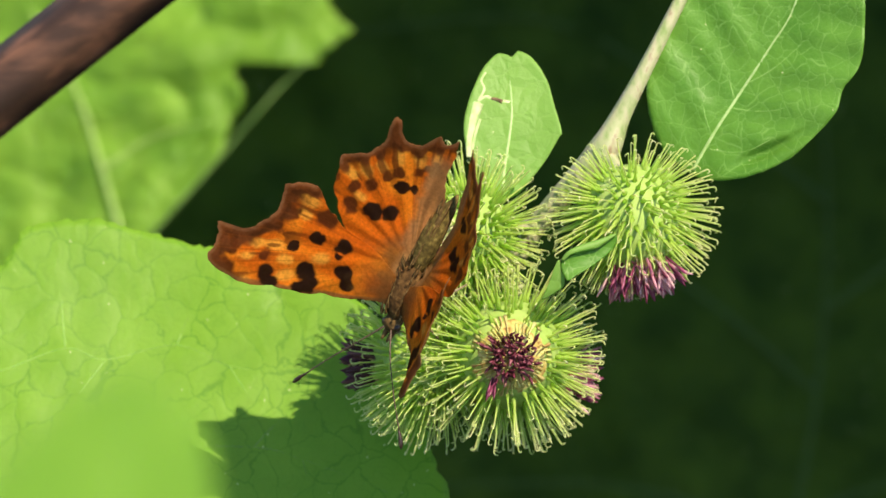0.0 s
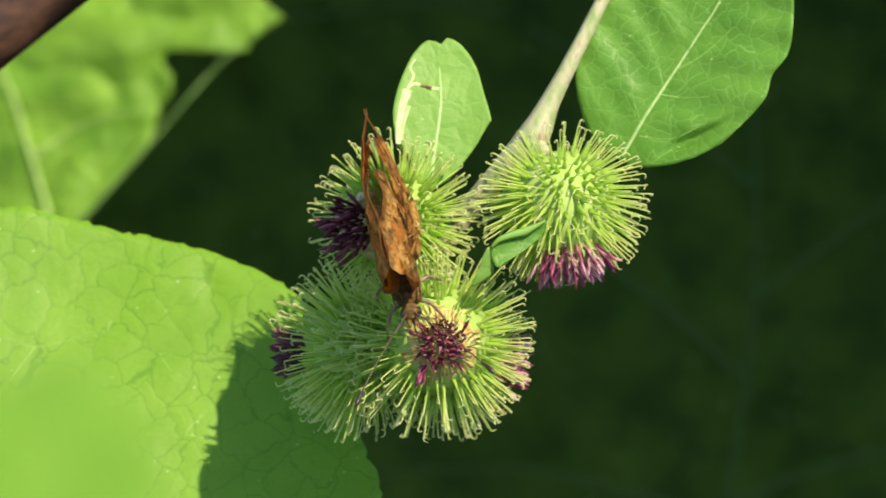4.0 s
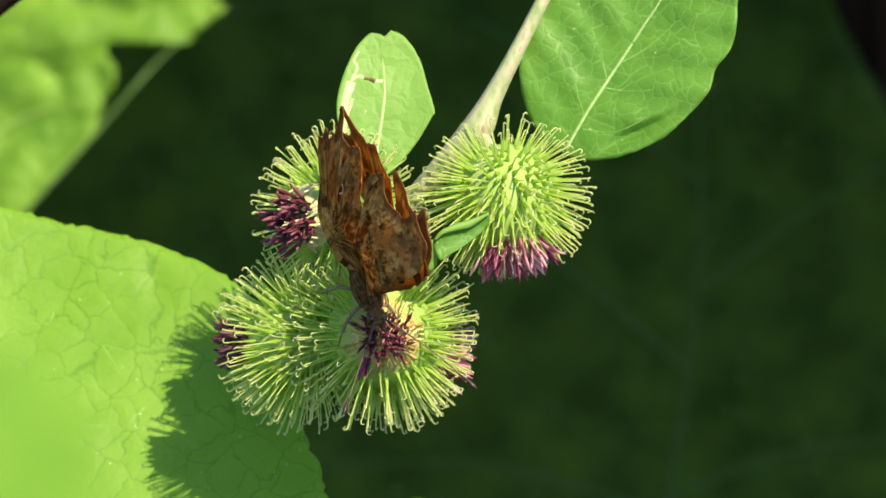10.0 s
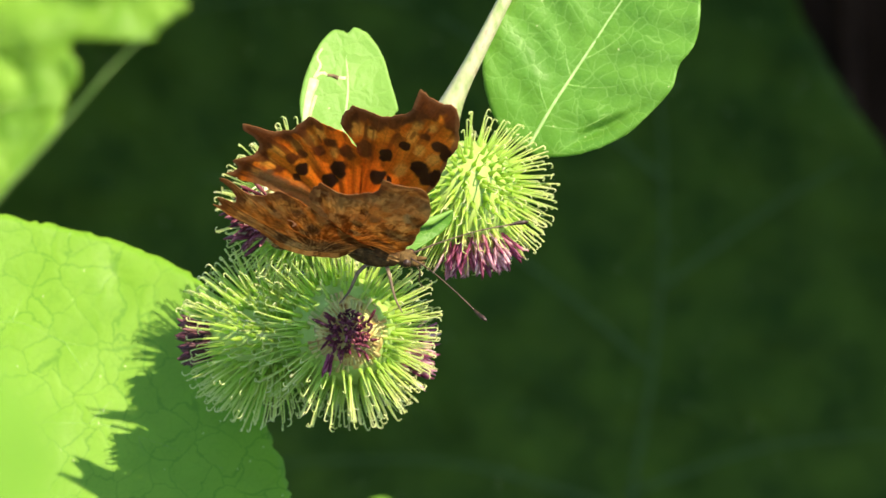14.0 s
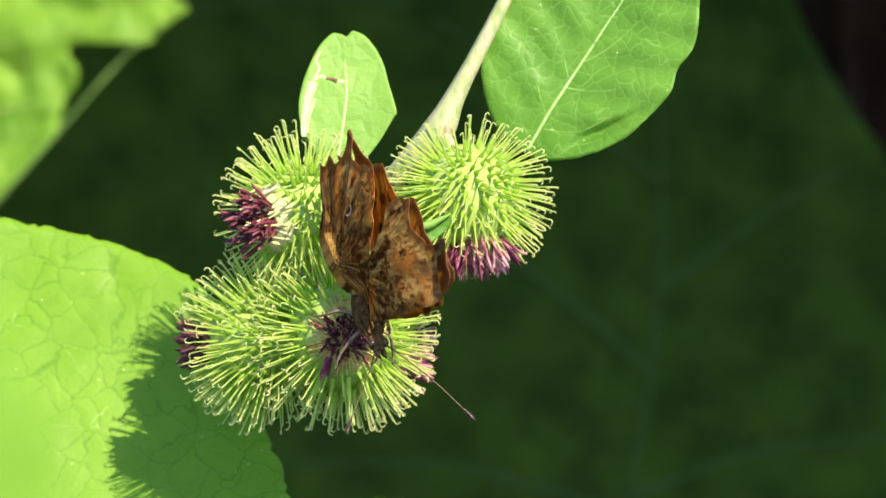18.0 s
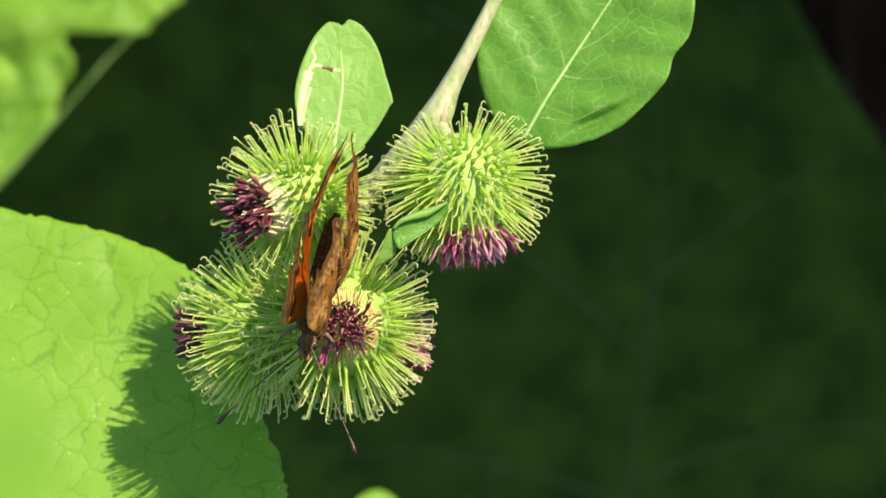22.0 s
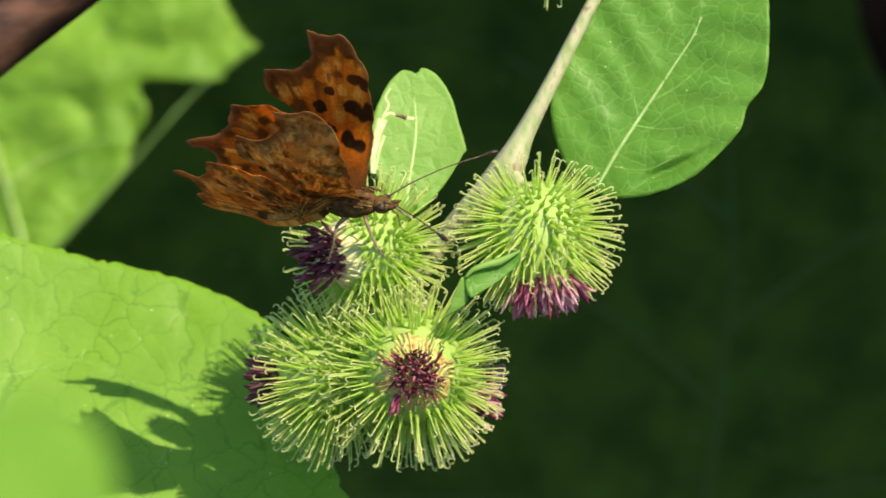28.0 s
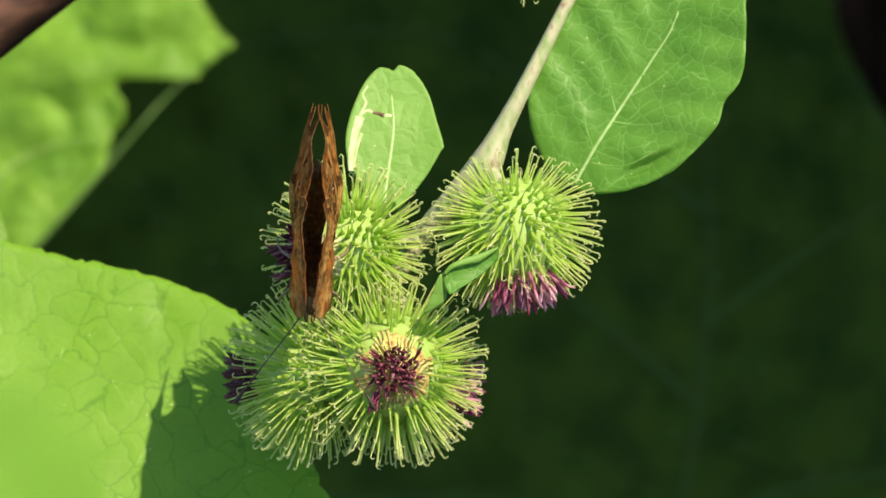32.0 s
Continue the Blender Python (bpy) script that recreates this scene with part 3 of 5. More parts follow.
up_leaf = part("leaf", blade([(7.2, 6.6), (5.6, 8.6), (4.2, 10.4), (2.7, 14), (3, 17.9), (4.7, 22.2), (6.6, 24.5), (7.9, 24.6), (8.7, 24.3), (9.6, 25.0), (11.4, 24), (13.1, 21.4), (14.1, 18.1),
                              (15, 14.9), (14.6, 14), (12.9, 11.1), (10.4, 7.9), (8.6, 6.5)], (8.8, 15.5), up_depth, 0.28, 22, 10, 0.1, 8),
               M_UP, branch, "small pale green leaf with a winding leaf mine", at(8, 7, -3))
veins(up_leaf, up_depth, [(0.32, 0.12, [(7.6, 6.8), (7.7, 9.6), (8.5, 15), (8.7, 18), (8.3, 22.8)]),
                          (0.15, 0.05, [(8.1, 11.4), (10, 14), (12.6, 17.2)]),
                          (0.15, 0.05, [(8.5, 15.4), (10, 18), (11.6, 21)]),
                          (0.15, 0.05, [(7.8, 10.6), (6.2, 13), (5.4, 16)])], M_VEIN_WHITE, 0.06)
for r0, r1, pts in ((0.35, 0.75, [(3.3, 11.6), (3.3, 13.6), (3.75, 16), (4.4, 18.4)]), (0.25, 0.3, [(4.4, 18.6), (5.4, 19.2), (6.4, 18.8), (8.4, 18.5)]),
                    (0.2, 0.15, [(4.6, 18.9), (5.2, 20.2), (4.8, 21.2), (5.4, 22.3)]), (0.2, 0.3, [(3.6, 12), (3.9, 14), (4.6, 16.4)])):
    veins(up_leaf, up_depth, [(r0, r1, pts)], M_MINE, 0.13, "leaf_mine", 0.12)
veins(up_leaf, up_depth, [(0.18, 0.3, [(6.1, 19), (6.8, 18.9), (7.5, 18.6)])], M_SCAR, 0.2, "scar")


def curl_depth(u, v):
    k = v + 0.9 - 0.42 * (u - 16)
    return 13 - 0.15 * (u - 17) + 0.45 * k + 0.2 * k * k


curl = part("bract_leaf", blade([(15.7, -4), (14.9, -2.4), (15.2, -1.0), (17, -0.1), (19, 0.2), (20.8, 1.2), (21.9, 1.9), (21.8, 0.5), (20.4, -1.0), (18.3, -2.5), (16.9, -3.3)],
                                (17.8, -1.2), curl_depth, 0.25, 8, 6, 0.05, 2), M_SIDE, branch, "small curled grey-green bract", at(16, -1, 13))
veins(curl, curl_depth, [(0.2, 0.62, [(15.1, -1.4), (16, -0.5), (17.6, 0.1), (19.2, 0.5)]), (0.62, 0.1, [(19.2, 0.5), (20.6, 1.2), (21.9, 1.9)])], M_UP, 0.3, "rolled_rim")
part("bract_leaf", blade([(14.7, -1.4), (15.2, -3), (15.3, -4.6), (14.1, -5.6), (12.5, -6.4), (13, -5.2), (13.6, -3.6), (14.1, -2.2)],
                         (14.2, -4), lambda u, v: 12.5 + 0.25 * (v + 4), 0.22, 6, 6, 0.05, 4), M_UP, branch, "pale green bract", at(14, -4, 12.5))


def bar_mesh(name, pts, radii, material, sides=5):
    bm = bmesh.new()
    tube(bm, pts, radii, sides)
    me = bpy.data.meshes.new(name)
    bm.to_mesh(me)
    bm.free()
    me.polygons.foreach_set("use_smooth", [True] * len(me.polygons))
    me.materials.append(material)
    return me


def hooked(length, bend, curl, material, thick=0.118, wide=0.26):
    """A bract: broad at its foot, then a round needle along +z whose tip turns back in a small hook towards +x."""
    pts, radii = [], []
    for i in range(7):
        t = i / 6
        pts.append(Vector((bend * t * t, 0, length * t)) * 0.001)
        radii.append((thick * (1.0 - 0.28 * t) + wide * max(0.0, 1 - 2.6 * t)) * 0.001)
    a = math.atan2(2 * bend, length)
    x, z = pts[-1].x, pts[-1].z
    for i in range(6):
        a += curl / 6
        x, z = x + math.sin(a) * 0.00015, z + math.cos(a) * 0.00015
        pts.append(Vector((x, 0, z)))
        radii.append(thick * (0.74 - 0.06 * i) * 0.001)
    return bar_mesh("bract", pts, radii, material, 6)


HOOKS = [hooked(5.4, b, c, M_BRACT) for b, c in ((0.1, 2.7), (-0.1, 2.4), (0.22, 3.1), (0.0, 1.8), (0.25, 2.9), (-0.2, 3.0), (0.05, 3.4), (-0.3, 2.2))]
CREAMS = [hooked(3.4, b, c, M_RING, 0.15, 0.2) for b, c in ((0.5, 0.3), (-0.3, 0.5), (1.0, 0.2), (0.2, -0.3))]
PALES = [hooked(4.4, b, c, M_CREAM, 0.2, 0.25) for b, c in ((0.5, 0.3), (-0.3, 0.5), (0.9, 0.2))]


def floret(length, seed, material, fat=1.0):
    rng = random.Random(seed)
    bx, by = rng.uniform(-0.9, 0.9), rng.uniform(-0.9, 0.9)
    pts = [Vector((bx * t * t, by * t * t, length * t)) * 0.001 for t in (0, 0.3, 0.55, 0.75, 0.9, 1.0)]
    return bar_mesh("floret", pts, [r * 0.001 * fat for r in (0.13, 0.14, 0.15, 0.2, 0.13, 0.03)], material)


MAROON = [floret(2.7, k, M_MAROON, 1.15) for k in range(6)]
PINK = [floret(4.0, k + 9, M_PINK, 1.1) for k in range(6)]
PLUM = [floret(4.0, k + 30, M_MAROON, 1.4) for k in range(6)]
DRY = [floret(4.2, k + 50, M_WITHERED, 1.6) for k in range(5)]


def frame_of(d, hint, turn):
    z = d.normalized()
    x = hint - z * hint.dot(z)
    x = x.normalized() if x.length > 1e-4 else z.orthogonal().normalized()
    y = z.cross(x)
    m = Matrix((x, y, z)).transposed().to_4x4()
    return m @ Matrix.Rotation(turn, 4, "Z")


def bur(label, u, v, w, axis, core, reach, count, flower, spread, n_flower, seed, open_at=0.45, cream=26, tilt=0.28, throat=None, inner=None, mess=0.3):
    """A burdock head: core, hooked bracts all round, pale inner bracts and a tuft of florets."""
    rng = random.Random(seed)
    c = at(u, v, w)
    ax = way(*axis).normalized()
    bm = bmesh.new()
    bmesh.ops.create_icosphere(bm, subdivisions=3, radius=core * 0.001)
    for q in bm.verts:
        k = q.co.normalized().dot(ax)
        q.co += ax * (k * 0.12 * core * 0.001)
        q.co *= 1 + 0.05 * noise.noise(q.co * 900)
        q.co += c
    head = part("bur", bm, M_CORE, branch, label, c)
    golden = math.pi * (3 - math.sqrt(5))
    side = ax.orthogonal().normalized()
    up = ax.cross(side)
    for i in range(count):
        k = 1 - (i + 0.5) / count * 1.94
        th = math.acos(k)
        if th < open_at:
            continue
        ph = i * golden + rng.uniform(-0.12, 0.12)
        n = ax * math.cos(th) + (side * math.cos(ph) + up * math.sin(ph)) * math.sin(th)
        d = n + ax * (tilt * math.sin(th)) + Vector((rng.uniform(-1, 1), rng.uniform(-1, 1), rng.uniform(-1, 1))) * 0.1
        size = (reach - core) / 5.6 * (1.0 - 0.2 * max(0.0, math.cos(th)) - 0.1 * max(0.0, -math.cos(th))) * rng.uniform(0.82, 1.1)
        m = frame_of(d, ax, rng.uniform(-1.6, 1.6))
        piece("bract", rng.choice(HOOKS), head, Matrix.Translation(n * core * 0.00097) @ m @ Matrix.Diagonal((1, 1, size, 1)))
    bm = bmesh.new()
    tip = bm.verts.new(c + ax * core * 0.00122)
    last = None
    for f in (0.35, 0.7, 1.0):
        ring = []
        for k in range(20):
            a, b = open_at * 1.05 * f, 2 * math.pi * k / 20
            n = ax * math.cos(a) + (side * math.cos(b) + up * math.sin(b)) * math.sin(a)
            ring.append(bm.verts.new(c + n * core * 0.001 * (1.22 - 0.17 * f)))
        for k in range(20):
            j = (k + 1) % 20
            bm.faces.new((tip, ring[k], ring[j]) if last is None else (last[k], ring[k], ring[j], last[j]))
        last = ring
    part("throat", bm, throat or M_THROAT, head, "", c)
    for i in range(cream):
        ph = i * golden
        th = open_at * (0.6 + 0.5 * (i % 3) / 2)
        n = ax * math.cos(th) + (side * math.cos(ph) + up * math.sin(ph)) * math.sin(th)
        lateral = (n - ax * n.dot(ax)).normalized()
        m = frame_of(ax - lateral * rng.uniform(0.2, 1.3), ax, rng.uniform(-0.6, 0.6))
        piece("inner_bract", rng.choice(inner or CREAMS), head, Matrix.Translation(n * core * 0.00106) @ m @ Matrix.Scale(rng.uniform(0.6, 0.95), 4))
    for i in range(n_flower):
        r = spread * math.sqrt((i + 0.5) / n_flower)
        ph = i * golden
        off = (side * math.cos(ph) + up * math.sin(ph)) * r
        d = ax + off * 0.1 + Vector((rng.uniform(-1, 1), rng.uniform(-1, 1), rng.uniform(-1, 1))) * mess
        m = frame_of(d, side, rng.uniform(0, 6.28))
        base = ax * (core * 1.02 * math.sqrt(max(0.0, 1 - (r / core) ** 2 * 0.6))) + off
        piece("floret", rng.choice(flower), head, Matrix.Translation(base * 0.001) @ m @ Matrix.Scale(rng.uniform(0.75, 1.15), 4))
    return head


front = bur("spiny green bur with a dried maroon floret tuft", 8.2, -13.3, 3, (0.06, -0.02, 1.0), 6.9, 12.9, 400, MAROON, 2.3, 140, 1, 0.68, 84, 0.02, mess=0.5)
rng = random.Random(8)
for k in range(9):
    # a few fresh florets that hang from the lower rim of the tuft
    d = way(-0.25 + rng.uniform(-0.2, 0.2), -1.0, 0.5 + rng.uniform(-0.2, 0.2))
    piece("floret", rng.choice(PINK), front, Matrix.Translation(way(-1.6 + rng.uniform(-0.5, 0.5), -2.6, 6.6) * 0.001) @ frame_of(d, AX_U, rng.uniform(0, 6)) @ Matrix.Scale(rng.uniform(0.7, 0.95), 4))
bur("spiny green bur with a withered dark tuft", -2.2, -14.2, -4, (-0.97, -0.06, 0.02), 6.2, 12.2, 360, DRY, 2.4, 60, 2, 0.42, 10, 0.4)
bur("spiny green bur with a purple tuft", 10.2, -15.0, -7, (0.95, -0.14, 0.1), 5.8, 11.2, 240, PINK, 2.4, 50, 3, mess=0.45)
bur("spiny green bur with a cream throat and maroon tuft", 2.7, 2.0, -1, (-0.76, -0.14, 0.62), 5.8, 11.6, 380, PLUM, 2.7, 100, 4, 0.74, 46, 0.16, M_CREAM, PALES, 0.5)
bur("spiny green bur with a fresh pink-purple tuft", 24.0, 3.7, 1, (0.14, -0.93, 0.2), 6.4, 11.6, 390, PINK, 3.9, 105, 5, 0.6, 24, 0.34, mess=0.6)
bur("spiny green bur higher on the branch", 26.2, 43.3, -8, (-0.3, 0.9, 0.2), 5.4, 11.8, 170, PINK, 3, 20, 6)
for a, b in (((20.4, 12.3, -4), (23, 8.5, 0)), ((11.9, 2.9, -7), (6, 2.6, -3)), ((8.3, -3, -8), (8.4, -10, -2)), ((8.3, -3, -8), (-1, -10, -4)),
             ((8.3, -3, -8), (13, -12, -6)), ((36, 42, -6), (27, 43, -8))):
    bm = bmesh.new()
    tube(bm, [at(*[p + (q - p) * t for p, q in zip(a, b)]) for t in (0, 0.33, 0.66, 1)], [0.0012, 0.001, 0.001, 0.0013], 8)
    part("bur_stalk", bm, M_STEM, branch)


# ---------------------------------------------------------------- butterfly
def hash_grid(ix, iy, seed):
    h = np.sin(ix * 127.1 + iy * 311.7 + seed * 74.7) * 43758.5453
    return h - np.floor(h)


def grain(x, y, size, seed):
    """Soft value noise over arrays, 0 to 1."""
    x, y = x / size + 91.7, y / size + 47.3
    ix, iy = np.floor(x), np.floor(y)
    fx, fy = x - ix, y - iy
    fx, fy = fx * fx * (3 - 2 * fx), fy * fy * (3 - 2 * fy)
    a, b = hash_grid(ix, iy, seed), hash_grid(ix + 1, iy, seed)
    c, d = hash_grid(ix, iy + 1, seed), hash_grid(ix + 1, iy + 1, seed)
    return (a * (1 - fx) + b * fx) * (1 - fy) + (c * (1 - fx) + d * fx) * fy


def soft(x, a, b):
    t = np.clip((x - a) / (b - a), 0, 1)
    return t * t * (3 - 2 * t)


def over(col, tint, k):
    return col * (1 - k[:, None]) + np.array(tint) * k[:, None]


# outlines of the wings: forward, outward, in millimetres
FORE = [(1.8, 0.2), (2.8, 2.4), (4.1, 5.8), (5.2, 9.2), (6.0, 12.7), (6.9, 16.2), (7.2, 18.9), (6.7, 21.8), (5.9, 23.3), (4.4, 23.4), (2.7, 23.3), (1.2, 24.1), (1.0, 22.7), (0.6, 20.6),
        (-0.5, 19.2), (-2.0, 18.3), (-3.8, 17.8), (-5.5, 18.1), (-6.7, 18.3), (-7.3, 17.2), (-7.8, 15.4), (-7.5, 14.0), (-6.4, 12.9), (-5.1, 11.2), (-4.1, 9.0), (-3.5, 6.2), (-2.6, 3.2), (-0.9, 0.5)]
HIND = [(0.6, 0.6), (0.1, 3.2), (-1.3, 5.8), (-3.2, 8.4), (-5.2, 10.6), (-7.4, 12.2), (-9.8, 12.8), (-12.3, 13.2), (-13.1, 11.9), (-14.0, 10.5), (-15.1, 9.5), (-16.5, 9.0), (-18.4, 9.2), (-19.9, 9.0),
        (-19.6, 8.2), (-18.0, 7.3), (-17.2, 5.8), (-17.5, 4.7), (-18.5, 3.9), (-19.7, 3.0), (-18.9, 2.0), (-19.3, 1.1), (-20.0, 0.5), (-18.2, 0.25), (-15.0, 0.1), (-12.5, -0.6), (-10, -1.3), (-7, -1.6), (-4, -1.4), (-1.5, -0.6)]
FORE_SPOTS = [(-1.8, 8.4, 1.1), (-0.4, 8.4, 0.65), (-1.5, 12.0, 0.95), (0.6, 14.2, 0.75), (1.1, 7.1, 1.0), (2.5, 6.3, 0.8), (3.1, 11.5, 1.3), (4.5, 10.5, 1.1), (5.5, 11.6, 0.8), (5.0, 16.1, 1.15), (6.0, 15.3, 0.9)]
FORE_CLOUDS = [(-4.2, 11.7, 1.2), (-3.4, 16.3, 1.2), (-1.3, 17.3, 1.0), (2.8, 16.9, 0.8), (1.0, 20.3, 1.1), (3.3, 21.4, 1.1), (6.2, 20.8, 1.2)]
FORE_GOLD = [(-5.8, 14.6, 1.0), (-3.8, 14.6, 0.8), (1.3, 16.2, 0.9), (6.7, 18.4, 0.6), (4.4, 13.6, 0.9), (0.8, 10.4, 0.9), (1.8, 18.4, 0.7), (3.8, 19.2, 0.7), (2.6, 14.6, 0.8)]
HIND_SPOTS = [(-7.2, 7.1, 1.1), (-7.7, 4.7, 0.95), (-11.4, 4.8, 0.8), (-11.8, 3.2, 0.5)]
HIND_CLOUDS = [(-10.3, 8.3, 0.95), (-9.1, 10.2, 0.8), (-13.2, 5.9, 0.75), (-13.9, 3.4, 0.85), (-15.1, 1.9, 0.7), (-6.6, 9.8, 1.0), (-11.9, 7.1, 0.6)]
HIND_GOLD = [(-11.6, 9.6, 0.95), (-10.6, 11.2, 0.7), (-12.9, 8.0, 0.7), (-15.0, 6.4, 0.95), (-15.5, 4.1, 0.95), (-16.6, 2.1, 0.7), (-8.3, 9.2, 0.7)]


def upper_colours(x, y, edge, fore):
    y = np.maximum(y, 0.05)
    spots, clouds, gold = (FORE_SPOTS, FORE_CLOUDS, FORE_GOLD) if fore else (HIND_SPOTS, HIND_CLOUDS, HIND_GOLD)
    wob = (grain(x, y, 1.1, 3) - 0.5) * 0.9 + (grain(x, y, 0.45, 4) - 0.5) * 0.5
    rays = np.arctan2(y, x + 3)
    ray = grain(rays * 26, np.hypot(x + 3, y) * 0.12, 1.0, 5)
    col = np.tile(np.array((0.66, 0.135, 0.006)), (len(x), 1))
    col = over(col, (0.82, 0.25, 0.014), soft(grain(x, y, 3.2, 6), 0.4, 0.75) * 0.85)
    col = over(col, (0.4, 0.065, 0.004), soft(ray, 0.55, 0.9) * 0.55)
    for a, b, r in gold:
        c, s = (a + 3) / math.hypot(a + 3, b), b / math.hypot(a + 3, b)
        along, across = (x - a) * c + (y - b) * s, -(x - a) * s + (y - b) * c
        col = over(col, (0.85, 0.4, 0.05), 0.8 * (1 - soft(np.hypot(along * 0.6, across) + wob * 0.5, r * 0.4, r * 1.15)))
    for a, b, r in clouds:
        col = over(col, (0.06, 0.015, 0.005), 0.95 * (1 - soft(np.hypot(x - a, y - b) + wob * 0.9, r * 0.75, r * 1.3)))
    # dark streaks between the veins, towards the margin
    col = over(col, (0.11, 0.025, 0.006), soft(grain(rays * 30, np.hypot(x + 3, y) * 0.45, 1.0, 43), 0.6, 0.72) * (1 - soft(edge, 3.0, 6.5)) * 0.8)
    # brown border, broken by paler scallops, with a fringe of tan scales
    band = (2.1 if fore else 1.6) + 0.55 * np.cos(rays * (44 if fore else 38))
    col = over(col, (0.12, 0.036, 0.011), (1 - soft(edge + wob * 0.8, band * 0.6, band)) * 0.95)
    col = over(col, (0.045, 0.014, 0.005), (1 - soft(edge, 1.0, 2.4)) * soft(edge, 0.5, 1.0) * soft(grain(x, y, 0.9, 41), 0.45, 0.62) * 0.8)
    col = over(col, (0.3, 0.14, 0.06), (1 - soft(edge, 0.15, 0.6)) * 0.7)
    # veins: fine dark lines out from the base
    vein = np.abs((rays * (13 if fore else 11)) % 1.0 - 0.5)
    col = over(col, (0.2, 0.05, 0.008), (1 - soft(vein, 0.02, 0.08)) * soft(np.hypot(x, y), 5, 9) * 0.45)
    if fore:
        lead = np.abs(x - np.interp(y, [0.2, 5.8, 12.7, 18.9, 22], [1.8, 4.1, 6.0, 7.2, 6.7]))
        col = over(col, (0.2, 0.09, 0.03), (1 - soft(lead, 0.25, 0.6)) * 0.85)
    for a, b, r in spots:
        col = over(col, (0.014, 0.006, 0.004), 1 - soft(np.hypot(x - a, (y - b) * (1.0 + 0.15 * math.sin(a * 9))) + wob * 0.55, r * 0.9, r * 1.15))
    base = np.hypot(x + (0 if fore else 2.5), y)
    col = over(col, (0.12, 0.066, 0.022), (1 - soft(base + wob * 2, 1.5, 7.0)) * 0.85)
    if not fore:
        fold = (1 - soft(y + wob * 0.6 + 0.08 * (x + 9), 1.2, 2.9)) * (1 - soft(-x, 15.5, 18))
        col = over(col, (0.4, 0.22, 0.09), fold * 0.8)
        col = over(col, (0.16, 0.08, 0.03), fold * soft(ray, 0.5, 0.8) * 0.5)
    return col


def under_colours(x, y, edge, fore):
    """Bark-like underside: patches between the veins, dark towards the body, tawny and rusty outside."""
    y = np.maximum(y, 0.05)
    far = np.hypot(x + (1 if fore else 3), y)
    rays = np.arctan2(y, x + (4 if fore else 6))
    n1, n2, n3 = grain(x, y, 2.2, 11), grain(x, y, 1.0, 12), grain(x, y, 0.5, 13)
    wr, wf = rays + 0.04 * (n2 - 0.5), far + 1.3 * (n1 - 0.5) + 0.8 * (n3 - 0.5)
    lane = np.floor(wr * 15)
    cell = hash_grid(lane, np.floor(wf / 1.7 + 7 * hash_grid(lane, lane * 0, 5)), 6)
    small = hash_grid(np.floor(wr * 34), np.floor(wf / 0.8 + 5 * hash_grid(np.floor(wr * 34), lane * 0, 8)), 9)
    fine = grain(rays * 48, far * 1.1, 1.0, 16)
    border = (12.0 if fore else 10.5) + 3.0 * (n1 - 0.5) + 1.6 * (hash_grid(lane, lane * 0, 3) - 0.5)
    outside = soft(far - border, -0.4, 0.5)
    tone = 0.42 * cell + 0.22 * small + 0.2 * n1 + 0.16 * n2 + 0.18 * outside - 0.04
    col = np.tile(np.array((0.045, 0.02, 0.006)), (len(x), 1))
    col = over(col, (0.17, 0.085, 0.024), soft(tone, 0.34, 0.44))
    col = over(col, (0.4, 0.2, 0.045), soft(tone, 0.48, 0.53))
    col = over(col, (0.68, 0.43, 0.13), soft(tone, 0.61, 0.67))
    rust = soft(grain(x, y, 2.8, 15) * 0.55 + cell * 0.25 + grain(x, y, 0.9, 17) * 0.2, 0.5, 0.6)
    reach = (1 - soft(np.abs(far - 13), 4, 8)) if fore else (1 - soft(np.abs(far - 12.5), 3, 6)) * 0.75
    col = over(col, (0.46, 0.155, 0.02), rust * reach * 0.75)
    col = over(col, (0.024, 0.012, 0.006), (1 - soft(np.abs(far - border), 0.15, 0.6)) * 0.6)
    grey = (1 - soft(np.abs(edge - 2.9), 0.5, 1.3)) * soft(grain(x, y, 2.4, 19), 0.48, 0.62)
    col = over(col, (0.11, 0.085, 0.045), grey * 0.6)
    col = over(col, (0.03, 0.015, 0.007), soft(fine, 0.6, 0.8) * 0.5)
    col = over(col, (0.5, 0.34, 0.13), soft(grain(rays * 40, far * 0.9, 1.0, 18), 0.76, 0.9) * 0.35)
    col = over(col, (0.1, 0.042, 0.016), (1 - soft(edge + (n2 - 0.5) * 1.2, 0.5, 1.3)) * 0.75)
    if not fore:
        r = np.hypot(x + 10.2, y - 6.2)
        ang = np.arctan2(y - 6.2, x + 10.2)
        col = over(col, (0.62, 0.58, 0.48), (1 - soft(np.abs(r - 0.7), 0.08, 0.2)) * (ang < 1.9) * (ang > -0.9))
    return col


